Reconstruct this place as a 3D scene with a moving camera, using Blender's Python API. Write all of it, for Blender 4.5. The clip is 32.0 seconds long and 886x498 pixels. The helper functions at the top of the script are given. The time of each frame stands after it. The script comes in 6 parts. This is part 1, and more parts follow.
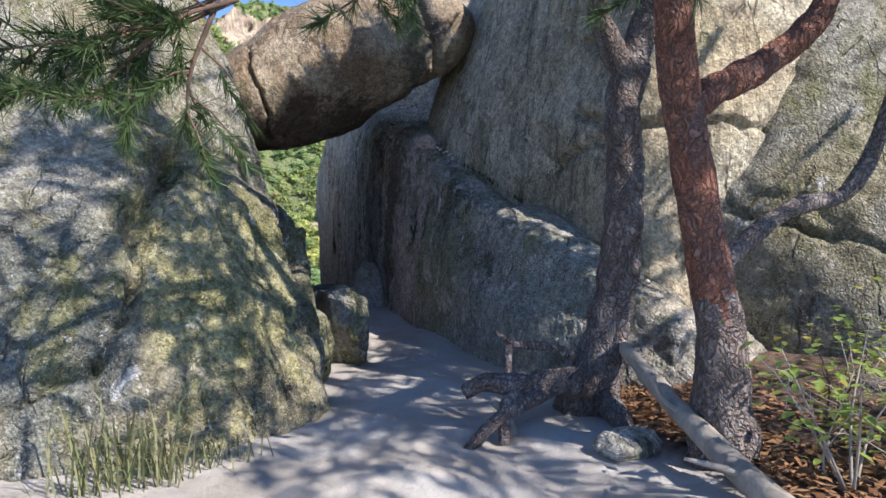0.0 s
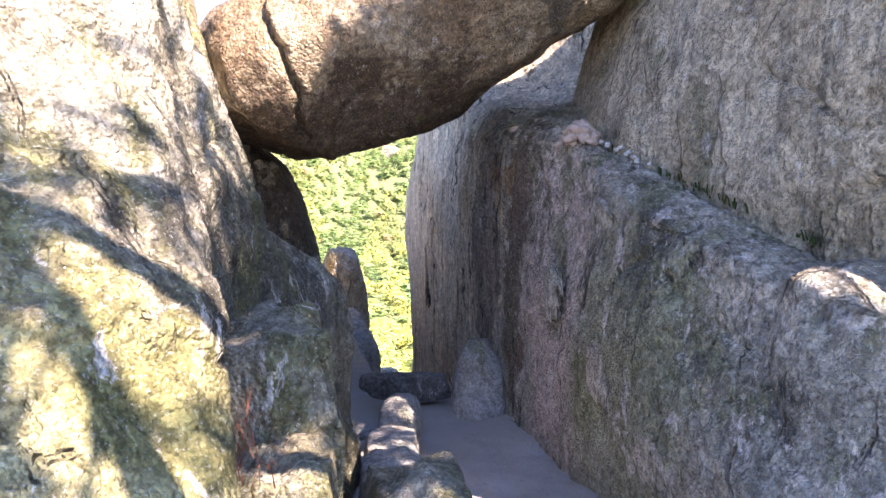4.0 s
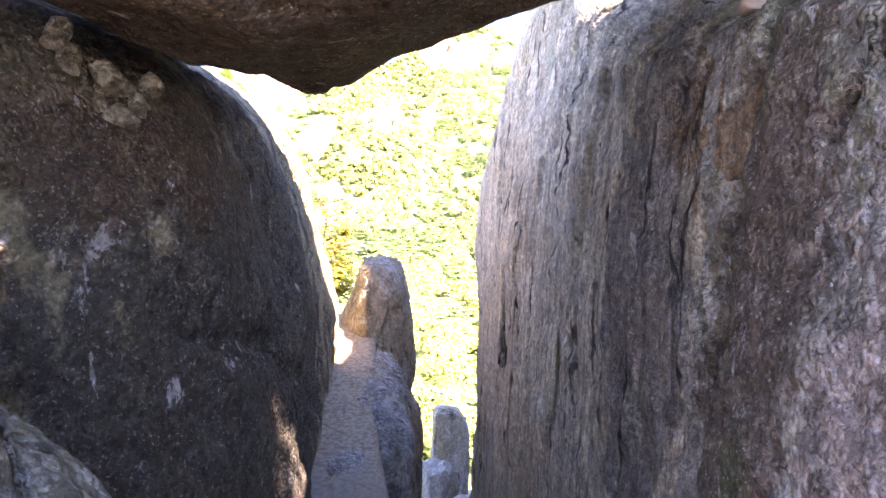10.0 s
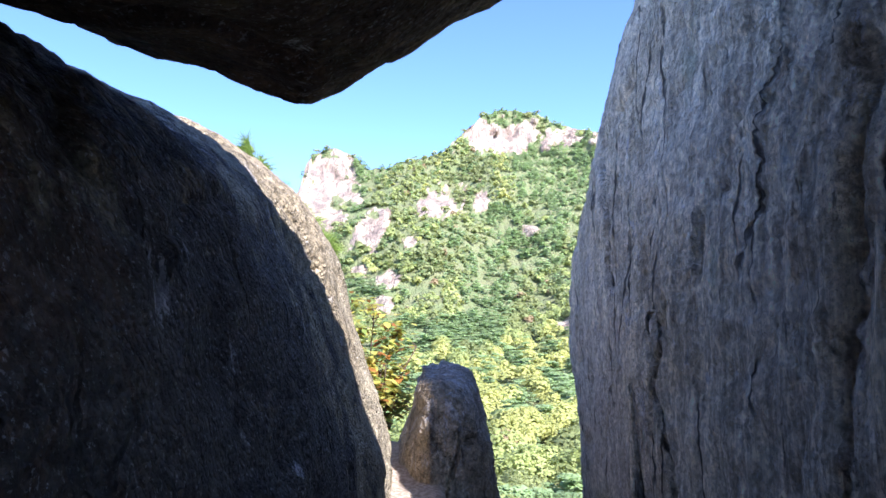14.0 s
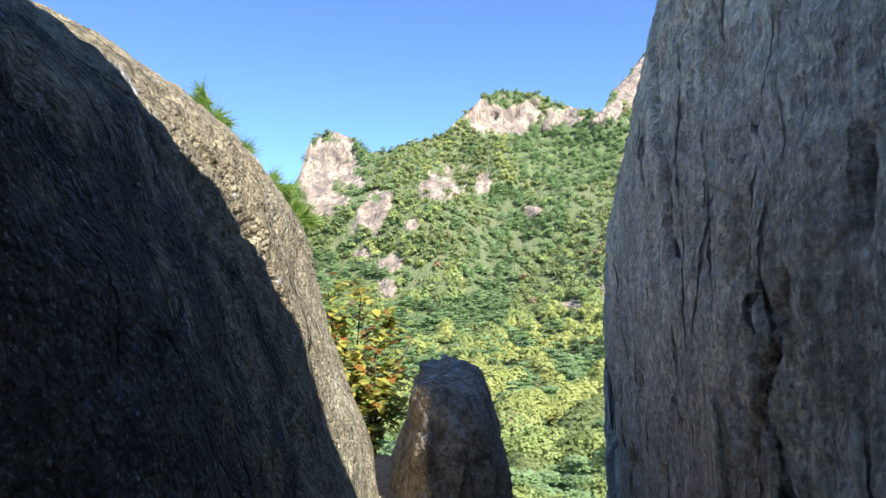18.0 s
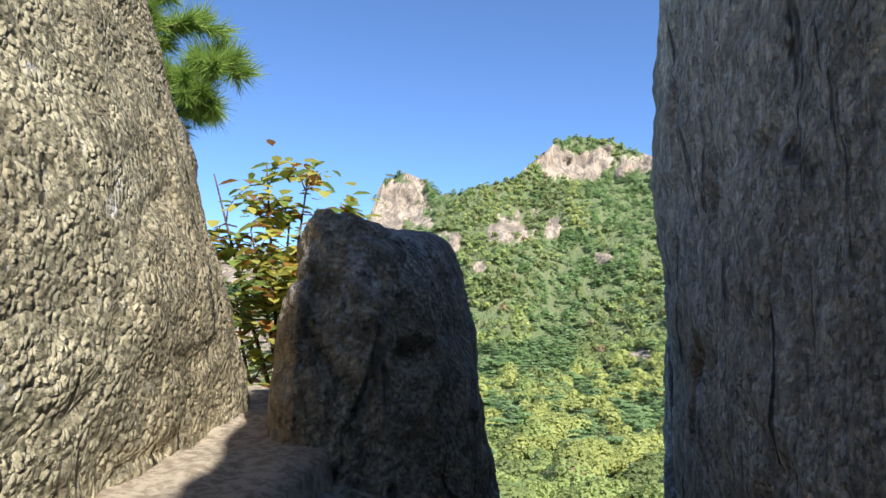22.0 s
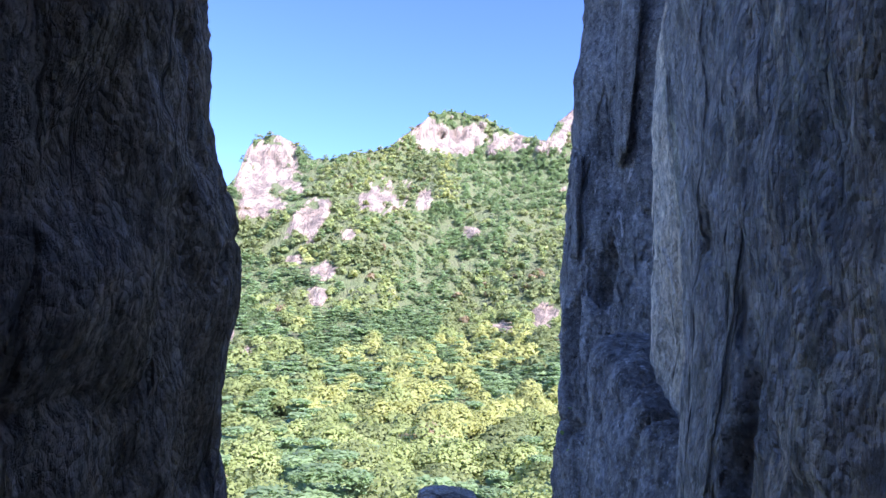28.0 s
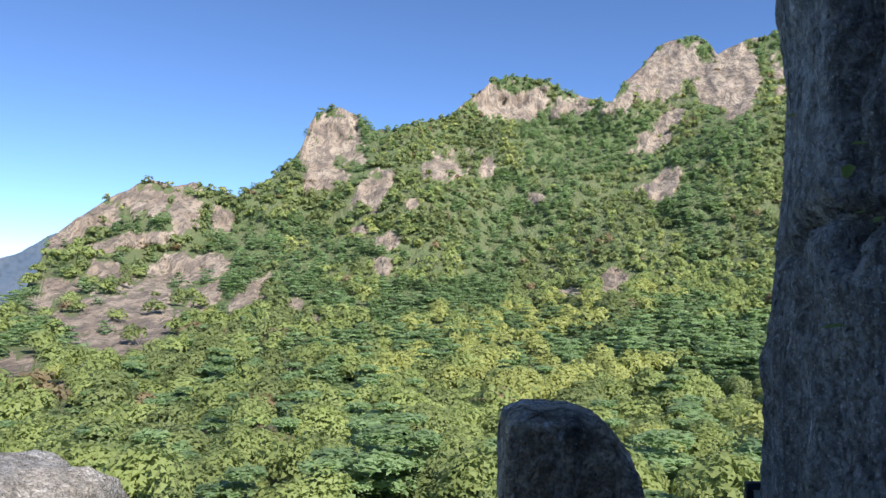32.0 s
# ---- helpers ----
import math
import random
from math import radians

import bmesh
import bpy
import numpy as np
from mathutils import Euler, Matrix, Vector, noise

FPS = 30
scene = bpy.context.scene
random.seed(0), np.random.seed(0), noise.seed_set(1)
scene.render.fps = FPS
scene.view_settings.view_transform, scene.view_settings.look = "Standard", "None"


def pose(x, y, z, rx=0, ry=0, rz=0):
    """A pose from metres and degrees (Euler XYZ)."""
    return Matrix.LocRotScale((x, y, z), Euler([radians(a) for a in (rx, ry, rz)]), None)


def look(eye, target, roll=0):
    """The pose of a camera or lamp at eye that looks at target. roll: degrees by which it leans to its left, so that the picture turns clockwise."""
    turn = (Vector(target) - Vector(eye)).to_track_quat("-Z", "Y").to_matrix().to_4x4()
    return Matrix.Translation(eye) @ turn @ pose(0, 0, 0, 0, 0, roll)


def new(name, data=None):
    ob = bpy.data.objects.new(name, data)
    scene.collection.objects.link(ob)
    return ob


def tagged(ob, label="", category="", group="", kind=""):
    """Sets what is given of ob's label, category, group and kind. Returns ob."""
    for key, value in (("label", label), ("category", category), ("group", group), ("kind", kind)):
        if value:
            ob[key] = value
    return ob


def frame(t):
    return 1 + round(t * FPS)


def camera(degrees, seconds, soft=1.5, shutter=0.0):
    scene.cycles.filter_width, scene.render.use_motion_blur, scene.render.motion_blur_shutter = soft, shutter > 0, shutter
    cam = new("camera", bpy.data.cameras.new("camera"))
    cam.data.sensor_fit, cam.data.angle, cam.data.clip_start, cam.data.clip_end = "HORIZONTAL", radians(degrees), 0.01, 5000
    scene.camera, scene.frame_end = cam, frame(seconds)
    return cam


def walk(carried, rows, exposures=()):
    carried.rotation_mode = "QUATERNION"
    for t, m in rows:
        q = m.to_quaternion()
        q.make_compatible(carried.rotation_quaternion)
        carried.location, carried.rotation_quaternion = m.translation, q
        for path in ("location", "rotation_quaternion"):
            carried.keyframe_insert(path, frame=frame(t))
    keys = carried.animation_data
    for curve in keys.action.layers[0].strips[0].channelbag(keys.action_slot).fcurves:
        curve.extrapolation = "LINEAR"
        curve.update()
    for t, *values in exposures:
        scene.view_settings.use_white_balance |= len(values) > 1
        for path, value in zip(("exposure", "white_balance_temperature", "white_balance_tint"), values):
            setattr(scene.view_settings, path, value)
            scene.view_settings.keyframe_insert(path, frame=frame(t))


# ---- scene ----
cam = camera(63.9, 32.0, 1.5)
PATH = [
    (0, (-1.462, -0.465, 1.25), (-0.802, 1.42, 1.14), -0.2),
    (0.5, (-1.347, 0.124, 1.252), (-0.762, 2.034, 1.16), -0.1),
    (1, (-1.151, 0.665, 1.232), (-0.602, 2.588, 1.19), -0.7),
    (1.5, (-1.019, 1.15, 1.279), (-0.514, 3.086, 1.289), -1.3),
    (2, (-0.923, 1.525, 1.33), (-0.421, 3.461, 1.343), -1.6),
    (2.5, (-0.755, 1.854, 1.354), (-0.295, 3.8, 1.39), -1.0),
    (3, (-0.691, 2.199, 1.39), (-0.268, 4.152, 1.471), -0.4),
    (3.5, (-0.7, 2.61, 1.429), (-0.295, 4.568, 1.444), -1.0),
    (5.5, (-0.508, 3.676, 1.459), (-0.21, 5.648, 1.311), -1.8),
    (6, (-0.418, 3.984, 1.472), (-0.159, 5.962, 1.331), -1.2),
    (6.5, (-0.351, 4.303, 1.48), (-0.125, 6.29, 1.433), -0.8),
    (7, (-0.304, 4.545, 1.544), (-0.106, 6.535, 1.604), -1.1),
    (7.5, (-0.222, 4.753, 1.492), (-0.079, 6.748, 1.482), -1.4),
    (8, (-0.155, 5.012, 1.468), (-0.042, 7.003, 1.312), -1.4),
    (8.5, (-0.144, 5.317, 1.486), (0.022, 7.301, 1.293), -1.7),
    (9, (-0.154, 5.645, 1.501), (0.105, 7.625, 1.389), -0.8),
    (9.5, (-0.151, 5.866, 1.522), (0.097, 7.85, 1.467), 2.0),
    (10, (-0.152, 6.046, 1.509), (0.003, 8.039, 1.445), 1.9),
    (10.5, (-0.207, 6.304, 1.507), (-0.117, 8.3, 1.427), 1.6),
    (11, (-0.18, 6.608, 1.523), (-0.125, 8.608, 1.498), 1.1),
    (11.5, (-0.153, 6.853, 1.577), (-0.172, 8.851, 1.657), 1.8),
    (12, (-0.175, 7.142, 1.557), (-0.236, 9.138, 1.677), 1.2),
    (12.5, (-0.211, 7.335, 1.554), (-0.267, 9.331, 1.673), 1.3),
    (13, (-0.19, 7.477, 1.549), (-0.239, 9.472, 1.677), 0.7),
    (13.5, (-0.174, 7.599, 1.565), (-0.201, 9.593, 1.709), 0.1),
    (14, (-0.192, 7.632, 1.588), (-0.198, 9.625, 1.762), -1.4),
    (14.5, (-0.169, 7.711, 1.599), (-0.135, 9.699, 1.806), -3.7),
    (16.5, (-0.246, 8.318, 1.65), (-0.196, 10.31, 1.819), -2.7),
    (17, (-0.242, 8.462, 1.646), (-0.201, 10.456, 1.803), -2.2),
    (17.5, (-0.192, 8.581, 1.648), (-0.173, 10.576, 1.79), -2.0),
    (18, (-0.183, 8.69, 1.595), (-0.198, 10.686, 1.72), -2.2),
    (18.5, (-0.248, 8.841, 1.551), (-0.308, 10.836, 1.683), -2.6),
    (19, (-0.289, 8.976, 1.513), (-0.4, 10.966, 1.675), -3.1),
    (19.5, (-0.25, 9.08, 1.398), (-0.41, 11.062, 1.616), -3.8),
    (20, (-0.102, 9.34, 1.39), (-0.29, 11.314, 1.651), -4.0),
    (20.5, (-0.028, 9.509, 1.284), (-0.231, 11.48, 1.559), -3.5),
    (21, (0.031, 9.86, 1.086), (-0.186, 11.83, 1.359), -2.3),
    (21.5, (0.096, 10.087, 0.956), (-0.124, 12.058, 1.215), -0.9),
    (22, (0.21, 10.279, 0.814), (0.006, 12.253, 1.066), 0.5),
    (22.5, (0.203, 10.389, 0.739), (0.05, 12.368, 0.984), 1.4),
    (23, (0.209, 10.454, 0.669), (0.131, 12.436, 0.919), 1.8),
    (23.5, (0.222, 10.611, 0.506), (0.222, 12.594, 0.766), 2.2),
    (24, (0.265, 10.843, 0.411), (0.33, 12.823, 0.687), 2.6),
    (24.5, (0.286, 11.016, 0.382), (0.405, 12.992, 0.666), 3.2),
    (25, (0.311, 11.203, 0.253), (0.473, 13.174, 0.546), 3.4),
    (25.5, (0.323, 11.468, 0.209), (0.518, 13.435, 0.514), 3.1),
    (26, (0.326, 11.635, 0.123), (0.529, 13.601, 0.435), 2.6),
    (26.5, (0.344, 11.814, 0.013), (0.538, 13.78, 0.32), 1.9),
    (28.5, (0.375, 12.521, -0.306), (0.521, 14.509, -0.145), 2.3),
    (29, (0.385, 12.78, -0.46), (0.507, 14.77, -0.298), 2.3),
    (29.5, (0.407, 13.07, -0.543), (0.507, 15.06, -0.373), 1.9),
    (30, (0.44, 13.34, -0.662), (0.547, 15.33, -0.495), 1.6),
    (30.5, (0.396, 13.622, -0.822), (0.529, 15.612, -0.672), 1.0),
    (31, (0.398, 13.931, -0.891), (0.536, 15.922, -0.765), 0.9),
    (31.5, (0.303, 13.955, -0.986), (0.397, 15.95, -0.882), 0.8),
    (32, (0.444, 14.495, -0.937), (0.427, 16.493, -0.844), 1.0),
]
EXPO = [(0, 0.9, 6200, 13), (1, 1.4, 6500, 18), (2, 1.9, 6800, 24), (3, 2.3, 7000, 27), (5.5, 3.0, 7500, 27), (8, 3.5, 7600, 34), (10, 3.6, 7600, 35), (11.2, 3.3, 7300, 36), (12, 2.7, 6200, 37), (13, 2.15, 5800, 34), (14.5, 1.5, 5600, 20), (17, 1.15, 5900, 13), (20, 0.9, 6000, 9), (23, 0.8, 6100, 9), (24.3, 1.35, 5900, 20), (25, 1.6, 5500, 28), (26, 1.6, 5300, 40), (28.5, 1.3, 5500, 28), (29.2, 1.0, 5700, 20), (30, 0.4, 5900, 12), (32, 0.42, 6000, 12)]
walk(cam, [(t, look(eye, target, roll)) for t, eye, target, roll in PATH], EXPO)

# ---- light: clear autumn midday, sun behind the walker and to the right ----
SUN_AZ, SUN_EL = radians(144.5), radians(42.5)      # azimuth clockwise from +y
sky = bpy.data.worlds.new("sky")
sky.use_nodes = True
sn = sky.node_tree.nodes
tex = sn.new("ShaderNodeTexSky")
tex.sky_type, tex.sun_disc = "NISHITA", False
tex.sun_elevation, tex.sun_rotation = SUN_EL, SUN_AZ
tex.altitude, tex.air_density, tex.dust_density, tex.ozone_density = 2000, 0.75, 0.0, 5.5
sn["Background"].inputs[1].default_value = 0.15
sky.node_tree.links.new(tex.outputs[0], sn["Background"].inputs[0])
scene.world = sky
sun = new("sun", bpy.data.lights.new("sun", "SUN"))
sun.data.energy, sun.data.angle, sun.data.color = 4.5, radians(0.55), (1.0, 0.95, 0.86)
sdir = Vector((math.sin(SUN_AZ) * math.cos(SUN_EL), math.cos(SUN_AZ) * math.cos(SUN_EL), math.sin(SUN_EL)))
sun.matrix_world = look(sdir * 30, (0, 0, 0))

# ---- materials ----
class Tree:
    """A small builder for node materials."""

    def __init__(self, name, rough=0.85):
        self.mat = bpy.data.materials.new(name)
        self.mat.use_nodes = True
        self.nt = self.mat.node_tree
        self.bsdf = self.nt.nodes["Principled BSDF"]
        self.bsdf.inputs["Roughness"].default_value = rough
        self.bsdf.inputs["Specular IOR Level"].default_value = 0.3
        self.co = self.add("ShaderNodeTexCoord").outputs["Object"]

    def add(self, kind, **vals):
        n = self.nt.nodes.new(kind)
        for k, v in vals.items():
            setattr(n, k, v)
        return n

    def put(self, sock, v):
        if isinstance(v, bpy.types.NodeSocket):
            self.nt.links.new(v, sock)
        elif isinstance(v, tuple) and len(v) == 3 and sock.type == "RGBA":
            sock.default_value = (*v, 1)
        else:
            sock.default_value = v

    def stretch(self, s, turn=(0, 0, 0)):
        m = self.add("ShaderNodeMapping")
        self.put(m.inputs[0], self.co)
        m.inputs["Scale"].default_value, m.inputs["Rotation"].default_value = s, turn
        return m.outputs[0]

    def noise(self, scale, detail=4, rough=0.6, co=None, warp=0.0):
        n = self.add("ShaderNodeTexNoise")
        self.put(n.inputs["Vector"], co or self.co)
        n.inputs["Scale"].default_value, n.inputs["Detail"].default_value = scale, detail
        n.inputs["Roughness"].default_value, n.inputs["Distortion"].default_value = rough, warp
        return n.outputs["Fac"]

    def noise_colour(self, scale):
        n = self.add("ShaderNodeTexNoise")
        self.put(n.inputs["Vector"], self.co)
        n.inputs["Scale"].default_value, n.inputs["Detail"].default_value = scale, 4
        return n.outputs["Color"]

    def cells(self, scale, feature="F1", co=None):
        n = self.add("ShaderNodeTexVoronoi", feature=feature)
        self.put(n.inputs["Vector"], co or self.co)
        n.inputs["Scale"].default_value = scale
        return n.outputs["Distance"]

    def ramp(self, v, lo, hi, a=0.0, b=1.0):
        n = self.add("ShaderNodeMapRange", interpolation_type="SMOOTHSTEP")
        for i, x in enumerate((v, lo, hi, a, b)):
            self.put(n.inputs[i], x)
        return n.outputs[0]

    def mix(self, f, a, b, mode="MIX"):
        n = self.add("ShaderNodeMix", data_type="RGBA", blend_type=mode)
        self.put(n.inputs[0], f), self.put(n.inputs[6], a), self.put(n.inputs[7], b)
        return n.outputs[2]

    def math(self, op, a, b=0.0):
        n = self.add("ShaderNodeMath", operation=op)
        self.put(n.inputs[0], a), self.put(n.inputs[1], b)
        return n.outputs[0]

    def bump(self, h, dist, strength=1.0, after=None):
        n = self.add("ShaderNodeBump")
        n.inputs["Distance"].default_value, n.inputs["Strength"].default_value = dist, strength
        self.put(n.inputs["Height"], h)
        if after:
            self.put(n.inputs["Normal"], after)
        return n.outputs[0]

    def random(self, island=True):
        return self.add("ShaderNodeNewGeometry").outputs["Random Per Island"] if island else self.add("ShaderNodeObjectInfo").outputs["Random"]

    def done(self, colour, normal=None, rough=None):
        self.put(self.bsdf.inputs["Base Color"], colour)
        if normal:
            self.put(self.bsdf.inputs["Normal"], normal)
        if rough is not None:
            self.put(self.bsdf.inputs["Roughness"], rough)
        return self.mat


def granite(name, pale, brown, dark, moss=0.3, crust=0.4, streak=0.0, lichen=0.3, grain=1.0, crack=0.0, pits=0.5, green=(0.17, 0.18, 0.07), fibre=0.0, zones=(), white=(0.62, 0.58, 0.54)):
    """Weathered granite: pale and rusty bands, dark stains, moss, lichen, crystals, pits and short upright cracks.
    zones: patches (place, half size, colour, strength) with a ragged edge: rock stains, and shade or light put into the
    colour."""
    m = Tree(name, 0.88)
    big = m.noise(0.8, 7, 0.6, warp=0.5)
    mid = m.noise(4.5, 4, 0.5, warp=0.3)
    fine = m.noise(38, 4, 0.6)
    rag = m.noise(5.5, 9, 0.72, m.stretch((1, 1, 0.6)), 0.3)
    col = m.mix(m.ramp(big, 0.38, 0.62), pale, brown)
    col = m.mix(m.ramp(m.noise(3.1, 9, 0.68, m.stretch((1, 1, 0.5)), 0.3), 0.46, 0.58, 0, 0.55), col, tuple(x * 0.62 for x in brown))
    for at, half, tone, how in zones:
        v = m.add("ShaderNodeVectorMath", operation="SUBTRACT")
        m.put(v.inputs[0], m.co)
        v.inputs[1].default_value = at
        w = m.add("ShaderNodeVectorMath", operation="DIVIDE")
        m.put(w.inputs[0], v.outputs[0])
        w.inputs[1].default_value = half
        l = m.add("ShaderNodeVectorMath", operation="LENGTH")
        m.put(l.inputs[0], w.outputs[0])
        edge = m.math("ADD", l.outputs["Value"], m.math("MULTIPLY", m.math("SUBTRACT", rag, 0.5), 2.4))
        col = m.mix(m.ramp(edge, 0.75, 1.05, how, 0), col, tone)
    stain = m.noise(1.7, 9, 0.7, m.stretch((1, 1, 0.5)), 0.3)
    col = m.mix(m.ramp(stain, 0.62 - 0.2 * crust, 0.72 - 0.2 * crust, 0, 0.8), col, dark)
    if streak:
        run = m.noise(2.6, 8, 0.66, m.stretch((3.4, 3.4, 0.2)), 0.15)
        col = m.mix(m.ramp(run, 0.5, 0.64, 0, streak), col, dark)
        run2 = m.noise(3.3, 7, 0.66, m.stretch((2.8, 2.8, 0.28), (0, 0, 1)), 0.1)
        col = m.mix(m.ramp(run2, 0.52, 0.66, 0, streak * 0.9), col, brown)
    if fibre:
        fib = m.noise(6.0, 8, 0.66, m.stretch((4.5, 4.5, 0.2)), 0.1)
        cut = m.add("ShaderNodeSeparateXYZ")
        m.put(cut.inputs[0], m.co)
        less = m.ramp(cut.outputs[1], 9.6, 11.6, fibre, fibre * 0.12)
        col = m.mix(less, col, m.mix(1.0, col, m.mix(m.ramp(fib, 0.36, 0.66), (1.22, 1.2, 1.15), (0.5, 0.47, 0.44)), "MULTIPLY"))
    if moss:
        g = m.noise(1.8, 9, 0.72, m.stretch((1.4, 1.4, 0.6), (0.3, 0.2, 0)))
        col = m.mix(m.ramp(g, 0.64 - 0.2 * moss, 0.74 - 0.2 * moss, 0, 0.7), col, green)
    if lichen:
        l = m.noise(5.5, 10, 0.74, m.stretch((1.3, 1.3, 0.7)), 0.5)
        col = m.mix(m.ramp(l, 0.63 - 0.08 * lichen, 0.66 - 0.07 * lichen, 0, 0.8), col, white)
        spot = m.noise(26, 6, 0.7)
        col = m.mix(m.ramp(spot, 0.64 - 0.03 * lichen, 0.68 - 0.03 * lichen, 0, 0.5), col, white)
    pit = m.noise(21, 7, 0.7, warp=0.35)
    knob = m.cells(62, co=m.mix(0.03, m.co, m.noise_colour(25)))
    patch = m.noise(11, 7, 0.7)
    col = m.mix(1.0, col, m.mix(m.ramp(patch, 0.38, 0.62), (1.14, 1.14, 1.14), (0.78, 0.77, 0.75)), "MULTIPLY")
    col = m.mix(1.0, col, m.mix(m.ramp(fine, 0.4, 0.6), (1.16, 1.16, 1.16), (0.78, 0.78, 0.78)), "MULTIPLY")
    col = m.mix(m.ramp(pit, 0.58, 0.66, 0, pits * 0.7), col, dark)
    col = m.mix(m.ramp(m.noise(95, 3, 0.7), 0.58, 0.68, 0, 0.5), col, (0.72, 0.69, 0.64))
    col = m.mix(m.ramp(m.noise(140, 3, 0.7), 0.59, 0.69, 0, 0.55), col, (0.04, 0.04, 0.04))
    nrm = m.bump(mid, 0.06 * grain, 1.0)
    nrm = m.bump(m.math("SUBTRACT", fine, m.ramp(pit, 0.5, 0.64)), 0.009 * grain, 1.0, nrm)
    nrm = m.bump(knob, -0.018 * grain * (0.4 + pits), 1.0, nrm)
    nrm = m.bump(m.noise(95, 3, 0.6), 0.0035 * grain, 1.0, nrm)
    if fibre:
        nrm = m.bump(m.math("MULTIPLY", fib, less), -0.03, 1.0, nrm)
    if streak:
        nrm = m.bump(run, 0.03, 1.0, nrm)
    if crack:
        way = m.mix(0.12, m.co, m.noise_colour(4.0))
        st = m.add("ShaderNodeMapping")
        m.put(st.inputs[0], way)
        st.inputs["Scale"].default_value = (4.2, 4.2, 0.75)
        edge = m.cells(1.0, "DISTANCE_TO_EDGE", st.outputs[0])
        gate = m.ramp(m.noise(2.2, 4, 0.6, m.stretch((1.6, 1.6, 0.6))), 0.5, 0.6)
        line = m.math("MULTIPLY", m.ramp(edge, 0.01, 0.04, 1, 0), gate)
        col = m.mix(m.math("MULTIPLY", line, crack), col, (0.02, 0.018, 0.016))
        fl = m.ramp(m.noise(9, 5, 0.65, m.stretch((2.2, 2.2, 0.32)), 0.3), 0.64, 0.69)
        col = m.mix(m.math("MULTIPLY", fl, crack * 0.7), col, (0.035, 0.03, 0.026))
        nrm = m.bump(m.math("ADD", line, m.math("MULTIPLY", fl, 0.6)), -0.03, 1.0, nrm)
    return m.done(col, nrm)


def plain(name, col, rough=0.8, var=0.3, scale=20.0, other=None, bump=0.003, stretch=(1, 1, 1)):
    m = Tree(name, rough)
    co = m.stretch(stretch)
    n1, n2 = m.noise(scale * 0.18, 4, 0.6, co), m.noise(scale, 4, 0.7, co)
    c = m.mix(m.ramp(n1, 0.35, 0.7), col, other or tuple(x * (1 - var) for x in col))
    c = m.mix(m.ramp(n2, 0.4, 0.75, 0, 0.55), c, tuple(x * 0.45 for x in col))
    return m.done(c, m.bump(n2, bump))


def leafy(name, col, other, rough=0.55, clear=0.35):
    """Foliage that differs from leaf to leaf, thin enough to let some light through."""
    m = Tree(name, rough)
    c = m.mix(m.random(), col, other)
    c = m.mix(m.ramp(m.noise(0.07, 3, 0.6), 0.35, 0.65, 0, 0.5), c, tuple(x * 0.72 for x in col))
    m.done(c)
    if clear:
        t = m.add("ShaderNodeBsdfTranslucent")
        m.put(t.inputs[0], c)
        mx = m.add("ShaderNodeMixShader")
        mx.inputs[0].default_value = clear
        m.nt.links.new(m.bsdf.outputs[0], mx.inputs[1])
        m.nt.links.new(t.outputs[0], mx.inputs[2])
        m.nt.links.new(mx.outputs[0], m.nt.nodes["Material Output"].inputs[0])
    return m.mat


GREY, TAN, DARK = (0.42, 0.39, 0.35), (0.34, 0.27, 0.18), (0.07, 0.064, 0.058)
# zones: yellower middle, greyer left end, darker inner end
M_LEFT = granite("granite_mossy", (0.34, 0.32, 0.27), (0.30, 0.26, 0.16), (0.05, 0.047, 0.042), moss=0.7, crust=0.45, lichen=0.35, crack=0.2, green=(0.17, 0.165, 0.06), zones=[((-1.3, 4.0, 0.8), (0.7, 0.9, 0.8), (0.42, 0.38, 0.16), 0.6), ((-2.1, 3.3, 0.9), (0.5, 0.7, 0.9), (0.15, 0.16, 0.145), 0.7), ((-0.9, 5.9, 0.8), (0.5, 1.1, 1.0), (0.10, 0.095, 0.08), 0.8)])
# first zone puts the shade of the passage side into the colour
M_CAVE = granite("granite_shade_tinted", (0.46, 0.40, 0.26), (0.40, 0.33, 0.20), DARK, moss=0.1, crust=0.1, lichen=0.25, pits=0.7, crack=0.1, zones=[((-0.8, 9.1, 0.9), (0.8, 1.75, 1.5), (0.075, 0.065, 0.06), 0.85), ((-1.0, 8.3, 1.9), (0.6, 0.7, 0.5), (0.16, 0.10, 0.065), 0.7)])
# second zone: shade of the capstone's underside, put into the colour
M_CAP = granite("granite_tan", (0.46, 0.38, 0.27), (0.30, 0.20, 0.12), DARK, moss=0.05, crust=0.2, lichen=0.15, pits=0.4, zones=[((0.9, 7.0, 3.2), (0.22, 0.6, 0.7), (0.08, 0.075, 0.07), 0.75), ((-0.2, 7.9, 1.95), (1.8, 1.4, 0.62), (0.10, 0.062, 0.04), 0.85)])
M_WALL = granite("granite_brown", (0.66, 0.58, 0.44), (0.52, 0.42, 0.28), DARK, moss=0.35, crust=0.12, streak=0.45, lichen=0.15, crack=0.1, pits=0.2, green=(0.24, 0.235, 0.14))
